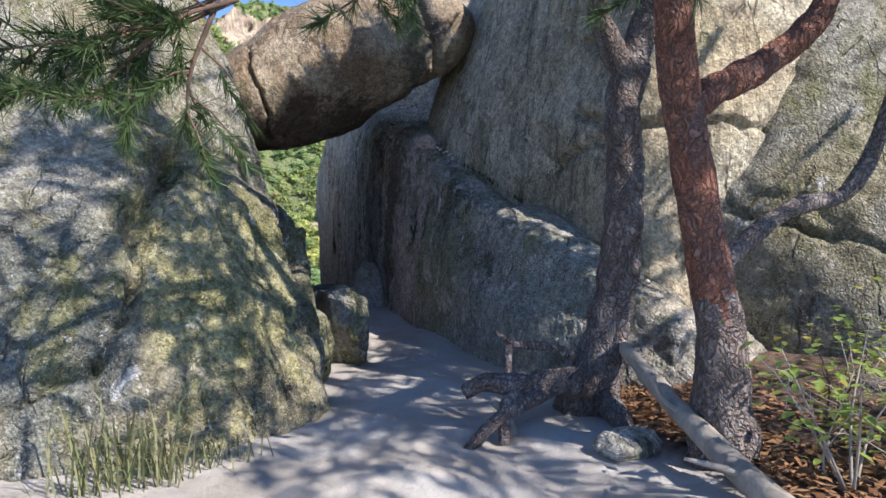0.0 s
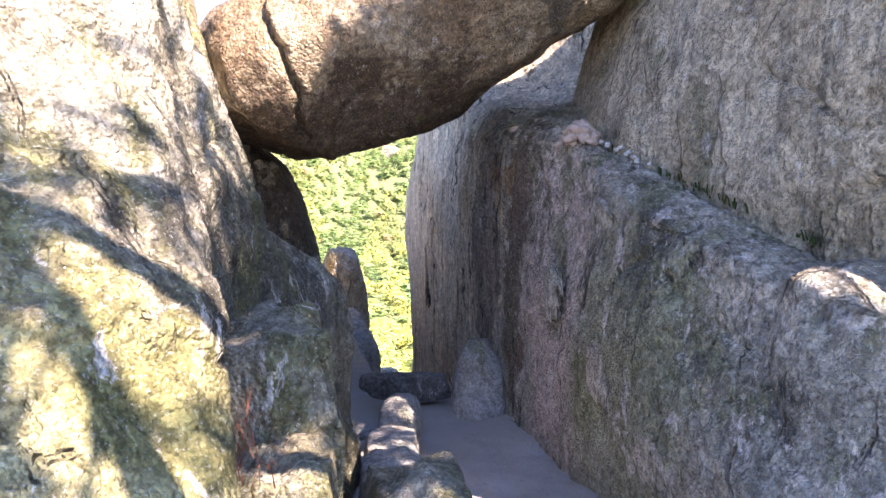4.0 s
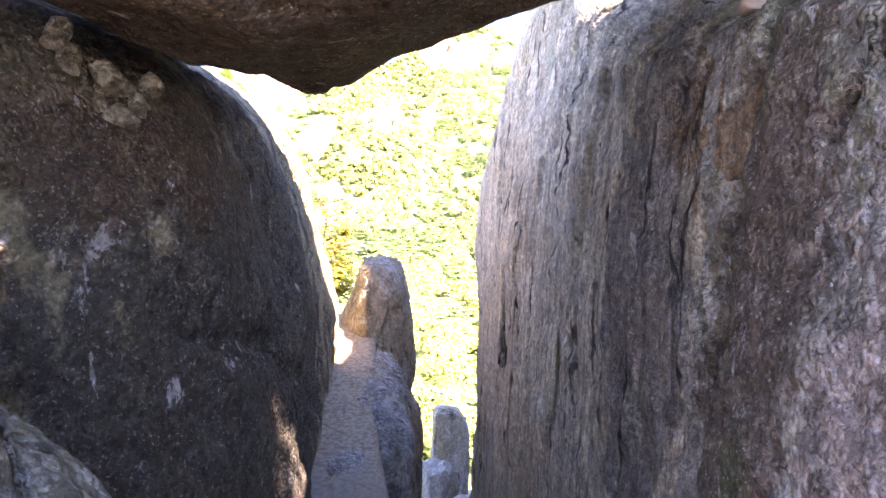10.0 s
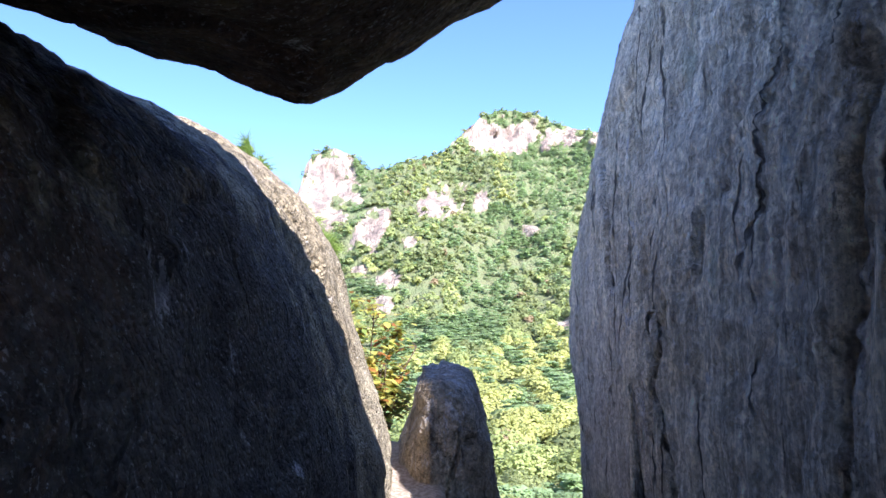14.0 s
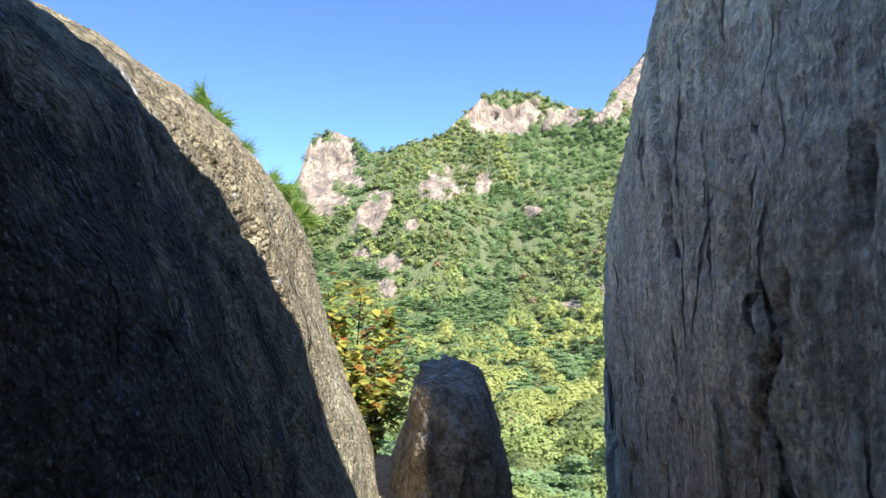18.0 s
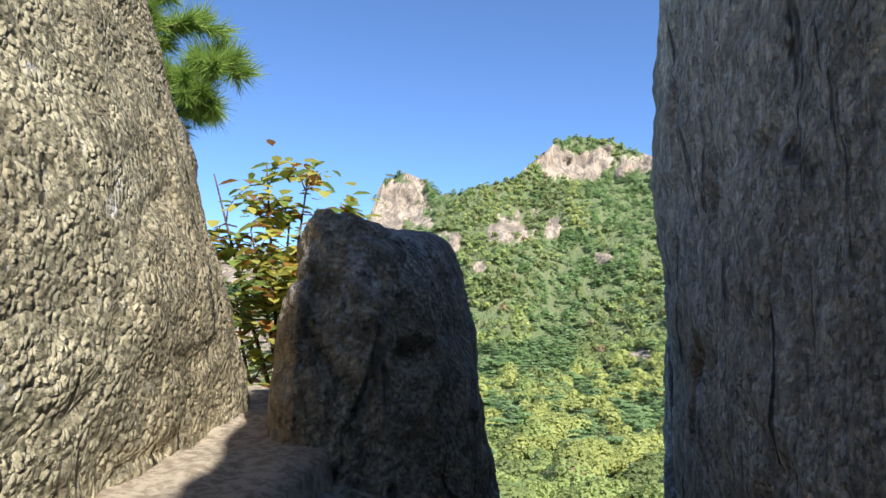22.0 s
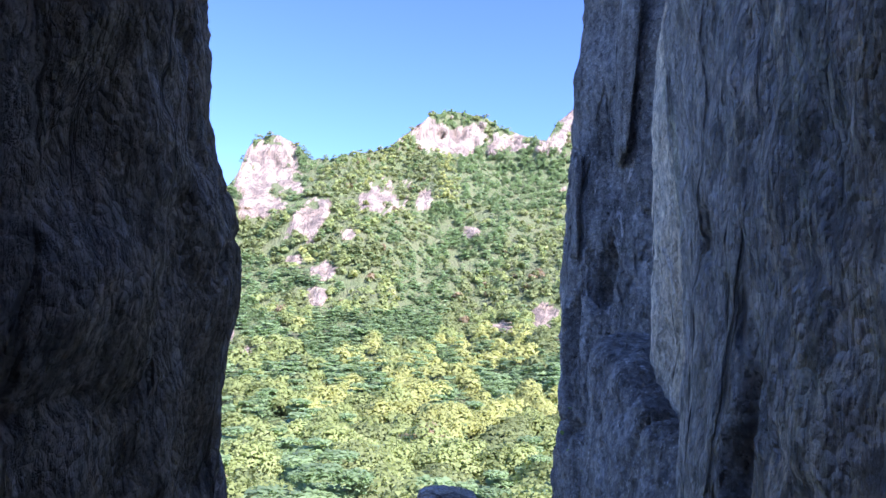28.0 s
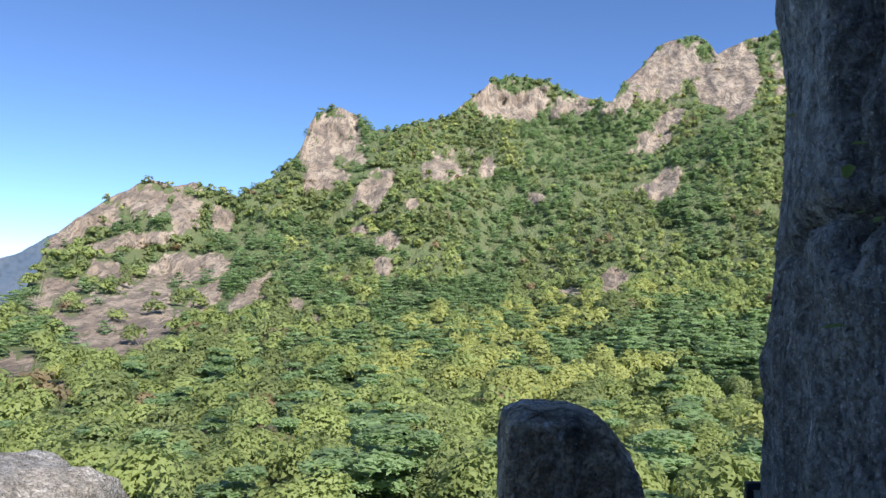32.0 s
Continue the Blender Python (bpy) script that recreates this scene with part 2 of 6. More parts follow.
M_SLAB = granite("granite_crusted", (0.53, 0.49, 0.42), (0.40, 0.35, 0.27), (0.08, 0.075, 0.065), moss=0.6, crust=0.3, lichen=0.75, crack=0.5, pits=0.35, green=(0.18, 0.19, 0.095), white=(0.66, 0.60, 0.55), zones=[((0.8, 7.1, 1.0), (0.4, 0.45, 1.3), (0.60, 0.47, 0.41), 0.75), ((0.8, 7.75, 1.3), (0.4, 0.28, 1.2), (0.15, 0.10, 0.07), 0.85), ((0.9, 6.1, 0.7), (0.5, 0.7, 0.8), (0.28, 0.29, 0.17), 0.65), ((1.0, 4.6, 0.6), (0.6, 0.9, 0.7), (0.33, 0.33, 0.29), 0.7)])
# first two zones are stains; the rest put light and shade into the colour
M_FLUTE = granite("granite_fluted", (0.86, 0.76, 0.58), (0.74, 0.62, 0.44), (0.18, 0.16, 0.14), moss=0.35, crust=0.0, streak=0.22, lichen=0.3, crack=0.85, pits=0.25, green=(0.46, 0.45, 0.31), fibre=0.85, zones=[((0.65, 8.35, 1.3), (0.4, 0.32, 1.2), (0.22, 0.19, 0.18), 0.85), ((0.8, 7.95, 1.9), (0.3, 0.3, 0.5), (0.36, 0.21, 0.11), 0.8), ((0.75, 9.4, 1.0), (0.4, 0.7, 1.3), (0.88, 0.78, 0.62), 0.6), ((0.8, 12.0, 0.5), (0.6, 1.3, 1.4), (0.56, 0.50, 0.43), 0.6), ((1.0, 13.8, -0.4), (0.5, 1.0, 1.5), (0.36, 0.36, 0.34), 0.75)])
M_STRIPE = granite("granite_striped", (0.35, 0.34, 0.32), (0.28, 0.26, 0.23), (0.05, 0.047, 0.045), moss=0.3, crust=0.3, streak=0.5, lichen=0.3, crack=0.5, pits=0.3, green=(0.16, 0.17, 0.10), fibre=0.6)
M_PALE = granite("granite_pale", (0.58, 0.54, 0.49), (0.50, 0.43, 0.35), DARK, moss=0.1, crust=0.1, lichen=0.3)
M_PILLAR = granite("granite_pillar", (0.56, 0.54, 0.53), (0.52, 0.42, 0.29), (0.05, 0.048, 0.046), moss=0.15, crust=0.1, streak=0.3, lichen=0.9, crack=0.5, pits=0.6)
M_STONE = granite("granite_stone", (0.46, 0.44, 0.42), (0.40, 0.36, 0.31), DARK, moss=0.3, crust=0.1, lichen=0.4, grain=0.5)
M_SILL = granite("granite_dark", (0.24, 0.22, 0.20), (0.20, 0.17, 0.14), (0.06, 0.055, 0.05), moss=0.0, crust=0.2, lichen=0.2, grain=0.6)
M_PILE = plain("pink_stone", (0.52, 0.38, 0.30), 0.85, 0.35, 30, (0.45, 0.40, 0.36))


def sand_mat():
    m = Tree("sand", 0.95)
    a, b, c = m.noise(1.3, 5, 0.6), m.noise(60, 4, 0.8), m.noise(9, 5, 0.6)
    col = m.mix(m.ramp(a, 0.35, 0.65), (0.56, 0.52, 0.48), (0.46, 0.40, 0.34))
    col = m.mix(m.ramp(b, 0.5, 0.72, 0, 0.5), col, (0.24, 0.21, 0.18))
    col = m.mix(m.ramp(m.noise(190, 2, 0.6), 0.6, 0.72, 0, 0.5), col, (0.6, 0.57, 0.53))
    sep = m.add("ShaderNodeSeparateXYZ")
    m.put(sep.inputs[0], m.co)
    grit = m.mix(m.ramp(m.noise(34, 5, 0.7), 0.4, 0.62), (0.60, 0.49, 0.36), (0.34, 0.26, 0.18))
    col = m.mix(m.ramp(m.math("ADD", sep.outputs[1], c), 9.6, 10.6), col, grit)
    soil = m.mix(m.ramp(m.noise(17, 6, 0.7), 0.4, 0.6), (0.20, 0.13, 0.09), (0.09, 0.06, 0.045))
    under_pines = m.math("MULTIPLY", m.ramp(m.math("ADD", sep.outputs[0], m.math("MULTIPLY", a, 1.2)), 1.3, 1.6), m.ramp(sep.outputs[1], 3.8, 4.4, 1, 0))
    col = m.mix(under_pines, col, soil)
    n = m.bump(m.math("ADD", c, m.math("MULTIPLY", b, 0.4)), 0.03)
    return m.done(col, m.bump(m.noise(170, 3, 0.7), 0.004, 1.0, n))


M_SAND = sand_mat()

# ---- mesh helpers ----
def mesh_of(name, verts, faces, mat, smooth=True):
    me = bpy.data.meshes.new(name)
    me.from_pydata([tuple(v) for v in verts], [], [tuple(f) for f in faces])
    me.materials.append(mat)
    if smooth:
        me.polygons.foreach_set("use_smooth", np.ones(len(me.polygons), bool))
    me.update()
    return me


def soup(name, verts, tris, mat, smooth=False):
    """A mesh from arrays of corners and triangles."""
    me = bpy.data.meshes.new(name)
    verts, tris = np.asarray(verts, np.float32), np.asarray(tris, np.int32)
    me.vertices.add(len(verts))
    me.vertices.foreach_set("co", verts.ravel())
    me.loops.add(tris.size)
    me.loops.foreach_set("vertex_index", tris.ravel())
    me.polygons.add(len(tris))
    me.polygons.foreach_set("loop_start", np.arange(0, tris.size, 3, dtype=np.int32))
    me.update(calc_edges=True)
    me.materials.append(mat)
    if smooth:
        me.polygons.foreach_set("use_smooth", np.ones(len(tris), bool))
    return me


def part(name, me, parent=None, label=""):
    ob = new(name, me)
    if parent is not None:
        ob.parent = parent
    return tagged(ob, label)


class Grain:
    """Smooth value noise on arrays of points, several octaves."""

    def __init__(self, seed):
        self.t = np.random.default_rng(seed).random((32, 32, 32)) * 2 - 1

    def one(self, p):
        i = np.floor(p).astype(int)
        f = p - i
        f = f * f * (3 - 2 * f)
        i &= 31
        j = (i + 1) & 31
        x0, y0, z0, x1, y1, z1 = i[:, 0], i[:, 1], i[:, 2], j[:, 0], j[:, 1], j[:, 2]
        t, fx, fy, fz = self.t, f[:, 0], f[:, 1], f[:, 2]
        a = t[x0, y0, z0] * (1 - fx) + t[x1, y0, z0] * fx
        b = t[x0, y1, z0] * (1 - fx) + t[x1, y1, z0] * fx
        c = t[x0, y0, z1] * (1 - fx) + t[x1, y0, z1] * fx
        d = t[x0, y1, z1] * (1 - fx) + t[x1, y1, z1] * fx
        return (a * (1 - fy) + b * fy) * (1 - fz) + (c * (1 - fy) + d * fy) * fz

    def __call__(self, p, octaves=4, gain=0.5):
        p, out, k = np.asarray(p, float) + 7.3, 0, 1.0
        for _ in range(octaves):
            out = out + k * self.one(p)
            p, k = p * 2.03 + 3.1, k * gain
        return out


NOISE = Grain(5)


def curve_through(p, n, closed, soft=1.0):
    """Points along a smooth curve through rows p (Catmull-Rom)."""
    p = np.asarray(p, float)
    m = len(p)
    if closed:
        q = np.concatenate([p[-1:], p, p[:2]])
        t = np.linspace(0, m, n, endpoint=False)
    else:
        q = np.concatenate([2 * p[:1] - p[1:2], p, 2 * p[-1:] - p[-2:-1]])
        t = np.linspace(0, m - 1, n)
    i = np.minimum(t.astype(int), len(q) - 4)
    f = (t - i).reshape(-1, *([1] * (p.ndim - 1)))
    a, b, c, d = q[i], q[i + 1], q[i + 2], q[i + 3]
    out = 0.5 * (2 * b + (c - a) * f + (2 * a - 5 * b + 4 * c - d) * f**2 + (3 * b - a - 3 * c + d) * f**3)
    return out * soft + (b + (c - b) * f) * (1 - soft)


def normals_of(g):
    du = np.roll(g, -1, 1) - np.roll(g, 1, 1)
    dv = np.gradient(g, axis=0)
    n = np.cross(du, dv)
    return n / np.maximum(np.linalg.norm(n, axis=2, keepdims=True), 1e-9)


def boulder(name, rings, mat, nu=150, nv=90, rough=0.05, size=0.8, fine=0.012, flute=0.0, marks=(), seed=0, soft=0.75, pits=0.0, flakes=0.0, cracks=(), fade=None):
    """A rock lofted through closed rings of (x, y, z), weathered by noise. flute: depth of upright grooves; pits: depth of a
    knobbly, pitted skin; flakes: height of layered upright scales.
    marks: straight clefts as (point, normal, width, depth, centre, reach); cracks: bent ones as (points, width, depth).
    fade: the stretch of y over which grooves and scales die out."""
    g = np.stack([curve_through(r, nu, True, soft) for r in rings])
    g = curve_through(g, nv, False, soft)
    n = normals_of(g)
    mid = g.reshape(-1, 3).mean(0)
    if ((g - mid) * n).sum() < 0:
        n = -n
    p = g.reshape(-1, 3)
    pits, flakes, fine = pits * 0.22, flakes * 0.5, fine * 0.6
    d = rough * NOISE(p / size + seed * 3.7, 3) + fine * NOISE(p / 0.13 + seed, 4, 0.6)
    ridge = 1 - np.abs(NOISE(p / (size * 0.9) + 11 + seed, 3))
    d -= rough * 0.9 * np.clip(ridge - 0.86, 0, 1) / 0.14 * 0.5
    if fade:
        left = np.clip((fade[1] - p[:, 1]) / (fade[1] - fade[0]), 0.12, 1)
        flute, flakes = flute * left, flakes * left
    if np.any(flute):
        q = p * [7.5, 7.5, 0.8] + seed
        d += flute * (NOISE(q, 4, 0.55) - 0.9 * np.clip(1 - np.abs(NOISE(p * [4, 4, 0.5] + 5, 2)) * 4, 0, 1))
    if pits:
        k = NOISE(p / 0.06 + seed * 1.3, 3, 0.65)
        d -= pits * (np.clip(k - 0.12, 0, 1) * 1.6 - 0.25 * np.clip(-k, 0, 1)) * (0.6 + 0.6 * np.clip(NOISE(p / 0.5 + 4, 2) + 0.5, 0, 1))
        d += pits * 0.35 * NOISE(p / 0.024 + 2, 2, 0.7)
    if np.any(flakes):
        q = p * [5, 5, 1.1] + 0.35 * NOISE(p / 0.3, 3)[:, None] + seed
        step = NOISE(q, 3, 0.6) * 3.0
        f = step - np.floor(step)
        d += flakes * (f ** 0.6 - 0.5)
        thin = np.abs(NOISE(p * [11, 11, 1.3] + 8 + 0.3 * NOISE(p / 0.2, 2)[:, None], 2))
        d -= flakes * 1.3 * np.clip(1 - thin / 0.06, 0, 1) * np.clip(NOISE(p / 0.45 + 21, 2) * 3 + 0.6, 0, 1)
    for at, way, width, depth, centre, reach in marks:
        s = (p - np.array(at)) @ (np.array(way) / np.linalg.norm(way)) + 0.06 * NOISE(p / 0.35, 3) + 0.012 * NOISE(p / 0.05, 2)
        near = np.clip(1.3 - np.linalg.norm(p - np.array(centre), axis=1) / reach, 0, 1) ** 0.5
        d -= depth * near * np.exp(-(s / width) ** 2)
    for line, width, depth in cracks:
        line = np.array(line, float)
        box = ((p > line.min(0) - 0.3) & (p < line.max(0) + 0.3)).all(1)
        q = p[box] + 0.03 * np.stack([NOISE(p[box] / 0.16 + k, 3) for k in (0, 9, 17)], 1)
        far, along = np.full(len(q), 9.0), np.linspace(0, 1, len(line))
        for k, (a, b) in enumerate(zip(line[:-1], line[1:])):
            f = np.clip((q - a) @ (b - a) / ((b - a) @ (b - a)), 0, 1)
            e = np.linalg.norm(q - a - f[:, None] * (b - a), axis=1)
            taper = np.clip(np.minimum(along[k] + f / len(line), 1 - along[k] - f / (len(line) - 1)) * 6, 0.25, 1)
            far = np.minimum(far, e / taper)
        d[box] -= depth * np.exp(-(far / width) ** 2)
    g = (p + n.reshape(-1, 3) * d[:, None]).reshape(g.shape)
    verts = np.concatenate([g.reshape(-1, 3), g[:1].mean(1), g[-1:].mean(1)])
    a = np.arange(nv * nu).reshape(nv, nu)
    b = np.roll(a, -1, 1)
    quads = np.stack([a[:-1], b[:-1], b[1:], a[1:]], -1).reshape(-1, 4)
    tris = np.concatenate([quads[:, :3], quads[:, [0, 2, 3]], np.stack([b[0], a[0], np.full(nu, nu * nv)], -1), np.stack([a[-1], b[-1], np.full(nu, nu * nv + 1)], -1)])
    v = verts[tris]
    vol = np.einsum("ij,ij->i", v[:, 0] - mid, np.cross(v[:, 1] - mid, v[:, 2] - mid)).sum()
    return soup(name, verts, tris if vol > 0 else tris[:, ::-1], mat, True)


def thing(name, me, label, category, group="", kind=""):
    return tagged(new(name, me), label, category, group, kind)


def plan(z, pts):
    return [(x, y, z) for x, y in pts]


def pebble(seed, sx, sy, sz, box=0.6, rough=0.12, n=3, mat=None, name="stone", cut=2):
    """A small stone about the origin, resting on z = 0: a rounded box, worn and chipped."""
    bm = bmesh.new()
    bmesh.ops.create_icosphere(bm, subdivisions=n, radius=1)
    v = np.array([p.co[:] for p in bm.verts])
    e = v / (np.max(np.abs(v), axis=1, keepdims=True) ** box)
    rng = np.random.default_rng(seed)
    for _ in range(cut):
        w = rng.normal(size=3)
        w /= np.linalg.norm(w)
        over = np.clip(e @ w - 0.72, 0, None)
        e = e - over[:, None] * w
    r = 1 + rough * NOISE(v * 1.4 + seed * 1.7, 3) + 0.03 * NOISE(v * 6 + seed, 3)
    e = e * r[:, None] * [sx / 2, sy / 2, sz / 2]
    e[:, 2] -= e[:, 2].min()
    for p, c in zip(bm.verts, e):
        p.co = c
    for f in bm.faces:
        f.smooth = True
    me = bpy.data.meshes.new(name)
    bm.to_mesh(me)
    bm.free()
    me.materials.append(mat or M_STONE)
    return me


def stone(name, seed, at, size, turn=(0, 0, 0), mat=None, label="", category="stone", group="", **kw):
    ob = tagged(new(name, pebble(seed, *size, mat=mat, name=name, **kw)), label, category, group)
    ob.matrix_world = pose(*at, *turn)
    return ob


def tube(path, radii, nu=14, step=0.05, knots=0.1, seed=0, squash=1.0):
    """Corners and triangles of a limb along a path with a radius at each of its points."""
    path = np.asarray(path, float)
    length = np.linalg.norm(np.diff(path, axis=0), axis=1).sum()
    n = max(4, int(length / step))
    c = curve_through(path, n, False)
    r = np.interp(np.linspace(0, 1, n), np.linspace(0, 1, len(radii)), radii)
    t = np.gradient(c, axis=0)
    t /= np.maximum(np.linalg.norm(t, axis=1, keepdims=True), 1e-9)
    up = np.array([0.31, 0.9, 0.2]) if abs(t[:, 2]).mean() > 0.6 else np.array([0.0, 0.1, 1.0])
    s = np.cross(t, up)
    s /= np.maximum(np.linalg.norm(s, axis=1, keepdims=True), 1e-9)
    w = np.cross(s, t)
    a = np.linspace(0, 2 * np.pi, nu, endpoint=False)
    ring = c[:, None] + r[:, None, None] * (np.cos(a)[None, :, None] * s[:, None] + squash * np.sin(a)[None, :, None] * w[:, None])
    out = ring - c[:, None]
    k = 1 + knots * NOISE(ring.reshape(-1, 3) * 9 + seed, 3) + 0.6 * knots * NOISE(ring.reshape(-1, 3) * [26, 26, 8] + seed, 3)
    v = (c[:, None] + out * k.reshape(n, nu, 1)).reshape(-1, 3)
    i = np.arange(n * nu).reshape(n, nu)
    j = np.roll(i, -1, 1)
    q = np.stack([i[:-1], j[:-1], j[1:], i[1:]], -1).reshape(-1, 4)
    tris = [q[:, :3], q[:, [0, 2, 3]]]
    v = np.concatenate([v, c[:1], c[-1:]])
    tris += [np.stack([j[0], i[0], np.full(nu, n * nu)], -1), np.stack([i[-1], j[-1], np.full(nu, n * nu + 1)], -1)]
    return v, np.concatenate(tris)


def joined(pieces):
    vs, ts, k = [], [], 0
    for v, t in pieces:
        vs.append(v), ts.append(np.asarray(t) + k)
        k += len(v)
    return np.concatenate(vs), np.concatenate(ts)


def limb(name, path, radii, mat, parent=None, label="", **kw):
    return part(name, soup(name, *tube(path, radii, **kw), mat, True), parent, label)


def empty_at(name, x, y, z, label, category, group=""):
    ob = tagged(new(name), label, category, group)
    ob.matrix_world = pose(x, y, z)
    return ob


def under(ob, parent):
    """Hang a mesh that is built in world places under a thing that stands elsewhere."""
    ob.parent = parent
    ob.matrix_parent_inverse = parent.matrix_basis.inverted()
    return ob

# ---- the ground: a sandy trail that turns into a steep rocky descent ----
def trail_height(x, y):
    """Height of the trail: level sand, then a trench going down with a sandy bench beside it."""
    down = np.interp(y, [-6, 1, 7, 8.4, 9.2, 9.9, 10.4, 11.0, 11.8, 12.6, 13.5, 14.6, 18, 24], [0.0, 0.0, 0, 0.1, 0.0, -0.3, -0.62, -1.0, -1.35, -1.75, -2.15, -2.4, -3.0, -7])
    bench = np.interp(y, [8, 8.8, 9.3, 10.3, 11.0, 11.5, 12.7, 13.2, 13.6, 14.1, 14.8, 18], [0, 0.08, 0.12, 0.25, 0.45, 0.56, 0.62, 0.6, 0.45, -0.9, -2.6, -4.2])
    w = np.clip((np.interp(y, [9.5, 10.8], [0.02, -0.08]) - x) / 0.16, 0, 1) * np.clip((y - 8.7) / 0.8, 0, 1)
    w = w * w * (3 - 2 * w)
    z = down * (1 - w) + bench * w
    side = np.clip(np.abs(x - 0.1) - 0.8, 0, None)
    z = z + np.where(y < 4.5, 0.1 * np.clip(x - 0.75, 0, 2.5), 0) + 0.03 * side * (y < 4)
    return z


def ground_patch(name, x0, x1, y0, y1, step, mat):
    xs, ys = np.arange(x0, x1, step), np.arange(y0, y1, step)
    X, Y = np.meshgrid(xs, ys)
    p = np.stack([X.ravel(), Y.ravel(), np.zeros(X.size)], 1)
    z = trail_height(p[:, 0], p[:, 1]) + 0.035 * NOISE(p / 0.9, 3) + 0.012 * NOISE(p / 0.16, 3) + 0.006 * NOISE(p / 0.05, 2)
    p[:, 2] = z
    i = np.arange(X.size).reshape(X.shape)
    q = np.stack([i[:-1, :-1], i[:-1, 1:], i[1:, 1:], i[1:, :-1]], -1).reshape(-1, 4)
    return soup(name, p, np.concatenate([q[:, :3], q[:, [0, 2, 3]]]), mat, True)


thing("trail", ground_patch("trail", -3.2, 3.4, -3, 18, 0.045, M_SAND), "pale sandy trail between boulders, dappled with shade", "trail", kind="structure")

# ---- the mountain side opposite ----
EYE0 = np.array([0.4, 14.0, -0.6])
SKYLINE = [(-180, 2), (-100, 2), (-60, -2), (-42, -5), (-32.3, -2.9), (-30.3, -0.5), (-29.6, 2.3), (-28.1, 3.7), (-27.4, 4.4), (-25.6, 5.8), (-23.7, 6.9), (-22.9, 7.1), (-21.3, 6.8), (-20.1, 7.2), (-16.8, 6.3), (-14.7, 7.6), (-12.5, 9.4), (-11.9, 10.4), (-11.4, 12.1), (-10.9, 13.0), (-10, 13.4), (-8.9, 13.6), (-7.3, 12.9), (-6.1, 11.9), (-2.2, 12.6), (0.1, 13.3), (1.6, 14.7), (3.2, 16.0), (4.8, 16.3), (7.8, 15.9), (9.2, 15.1), (10.9, 14.5)]
SKYLINE += [(12.9, 14.2), (13.8, 15.7), (15.1, 16.8), (15.9, 17.5), (16.8, 18.4), (18.8, 18.6), (19.9, 18.2), (20.6, 17.2), (21.9, 17.8), (23.6, 18.1), (28, 18.6), (36, 16), (50, 10), (80, 5), (180, 2)]
# bare rock: azimuth, elevation, half width, half height, slant (degrees)
PEAKS = [(-9.7, 11.2, 2.3, 2.5, 0), (5.3, 14.2, 4.2, 1.1, 0), (10.5, 14.0, 0.7, 0.6, 0), (16.6, 15.9, 3.6, 1.7, 25), (21.9, 15.5, 2.8, 2.7, 0), (-20.5, 5.4, 1.4, 1.6, 0), (-23.6, 5.4, 2.8, 1.2, 15), (-27.0, 3.8, 2.8, 0.8, 30)]
FACES = [(-9.8, 8.0, 1.5, 0.8, 10), (-6.4, 6.9, 1.9, 1.1, 50), (-7.1, 4.0, 0.5, 0.4, 0), (-4.8, 3.2, 0.7, 0.6, 0), (-5.2, 1.0, 0.7, 0.6, 0), (-0.3, 9.1, 1.8, 1.1, 0), (3.0, 9.2, 0.6, 0.6, 0), (16.4, 11.6, 2.0, 0.7, 45), (16.9, 7.7, 1.5, 1.1, 40), (9.7, -0.8, 0.9, 0.35, 0), (13.0, 0.0, 0.9, 1.0, 0), (-24.3, -2.7, 3.9, 2.2, 25), (-23.5, -4.2, 1.6, 1.7, 0), (-20.7, 0.5, 1.8, 1.3, 0), (-15.7, -1.4, 2.4, 0.6, 50)]
LEDGES = [(-18.8, -1.6, 1.3, 0.8, 60), (-18.3, 1.0, 1.1, 0.7, 60), (-17.8, 4.3, 0.9, 0.5, 75), (-26.1, 0.3, 1.5, 0.6, 20), (-28.6, -1.1, 1.6, 0.6, 0), (-30.1, -2.0, 0.9, 0.5, 0), (-13.0, -7.5, 0.9, 0.5, 30), (-20.3, -12.0, 2.2, 0.7, 30), (-31.4, -7.1, 1.1, 1.3, 0), (-10.9, -3.5, 0.9, 0.5, 0), (-27.6, -8.1, 0.9, 0.5, 0), (-22.4, 2.8, 1.8, 0.4, 15), (-22.2, -7.6, 0.6, 0.4, 0), (-25.0, 2.4, 1.4, 0.4, 20), (-12.0, -2.0, 0.5, 0.4, 0), (-3.0, 6.2, 0.4, 0.3, 0), (7.0, 6.8, 0.5, 0.3, 0)]


def bare_rock(az, el):
    """How far a place of the mountain side is naked granite, 0 to 1."""
    p = np.stack([az, el, 0 * az], 1)
    wob = 0.5 * NOISE(p / 1.1, 5, 0.65)
    out = np.zeros(len(az))
    for a, e, wa, we, slant in PEAKS + FACES + LEDGES:
        c, n = math.cos(math.radians(slant)), math.sin(math.radians(slant))
        u, v = (az - a) * c + (el - e) * n, (el - e) * c - (az - a) * n
        d = np.hypot(u / (wa + 0.15), v / (we + 0.15)) + wob
        out = np.maximum(out, np.clip((1.0 - d) / 0.12, 0, 1))
    return out


def reach(el):
    return 230 * np.exp(np.where(el > 0, 0.045, 0.1) * el)


def far_place(az, el):
    """World place of the mountain side seen at that azimuth and elevation from the gap in the rocks."""
    r = reach(el) * (1 + 0.1 * NOISE(np.stack([az / 9, el / 7, 0 * az], 1), 3))
    a, e = np.radians(az), np.radians(el)
    return EYE0 + np.stack([r * np.sin(a), r * np.cos(a), r * np.tan(e)], 1)


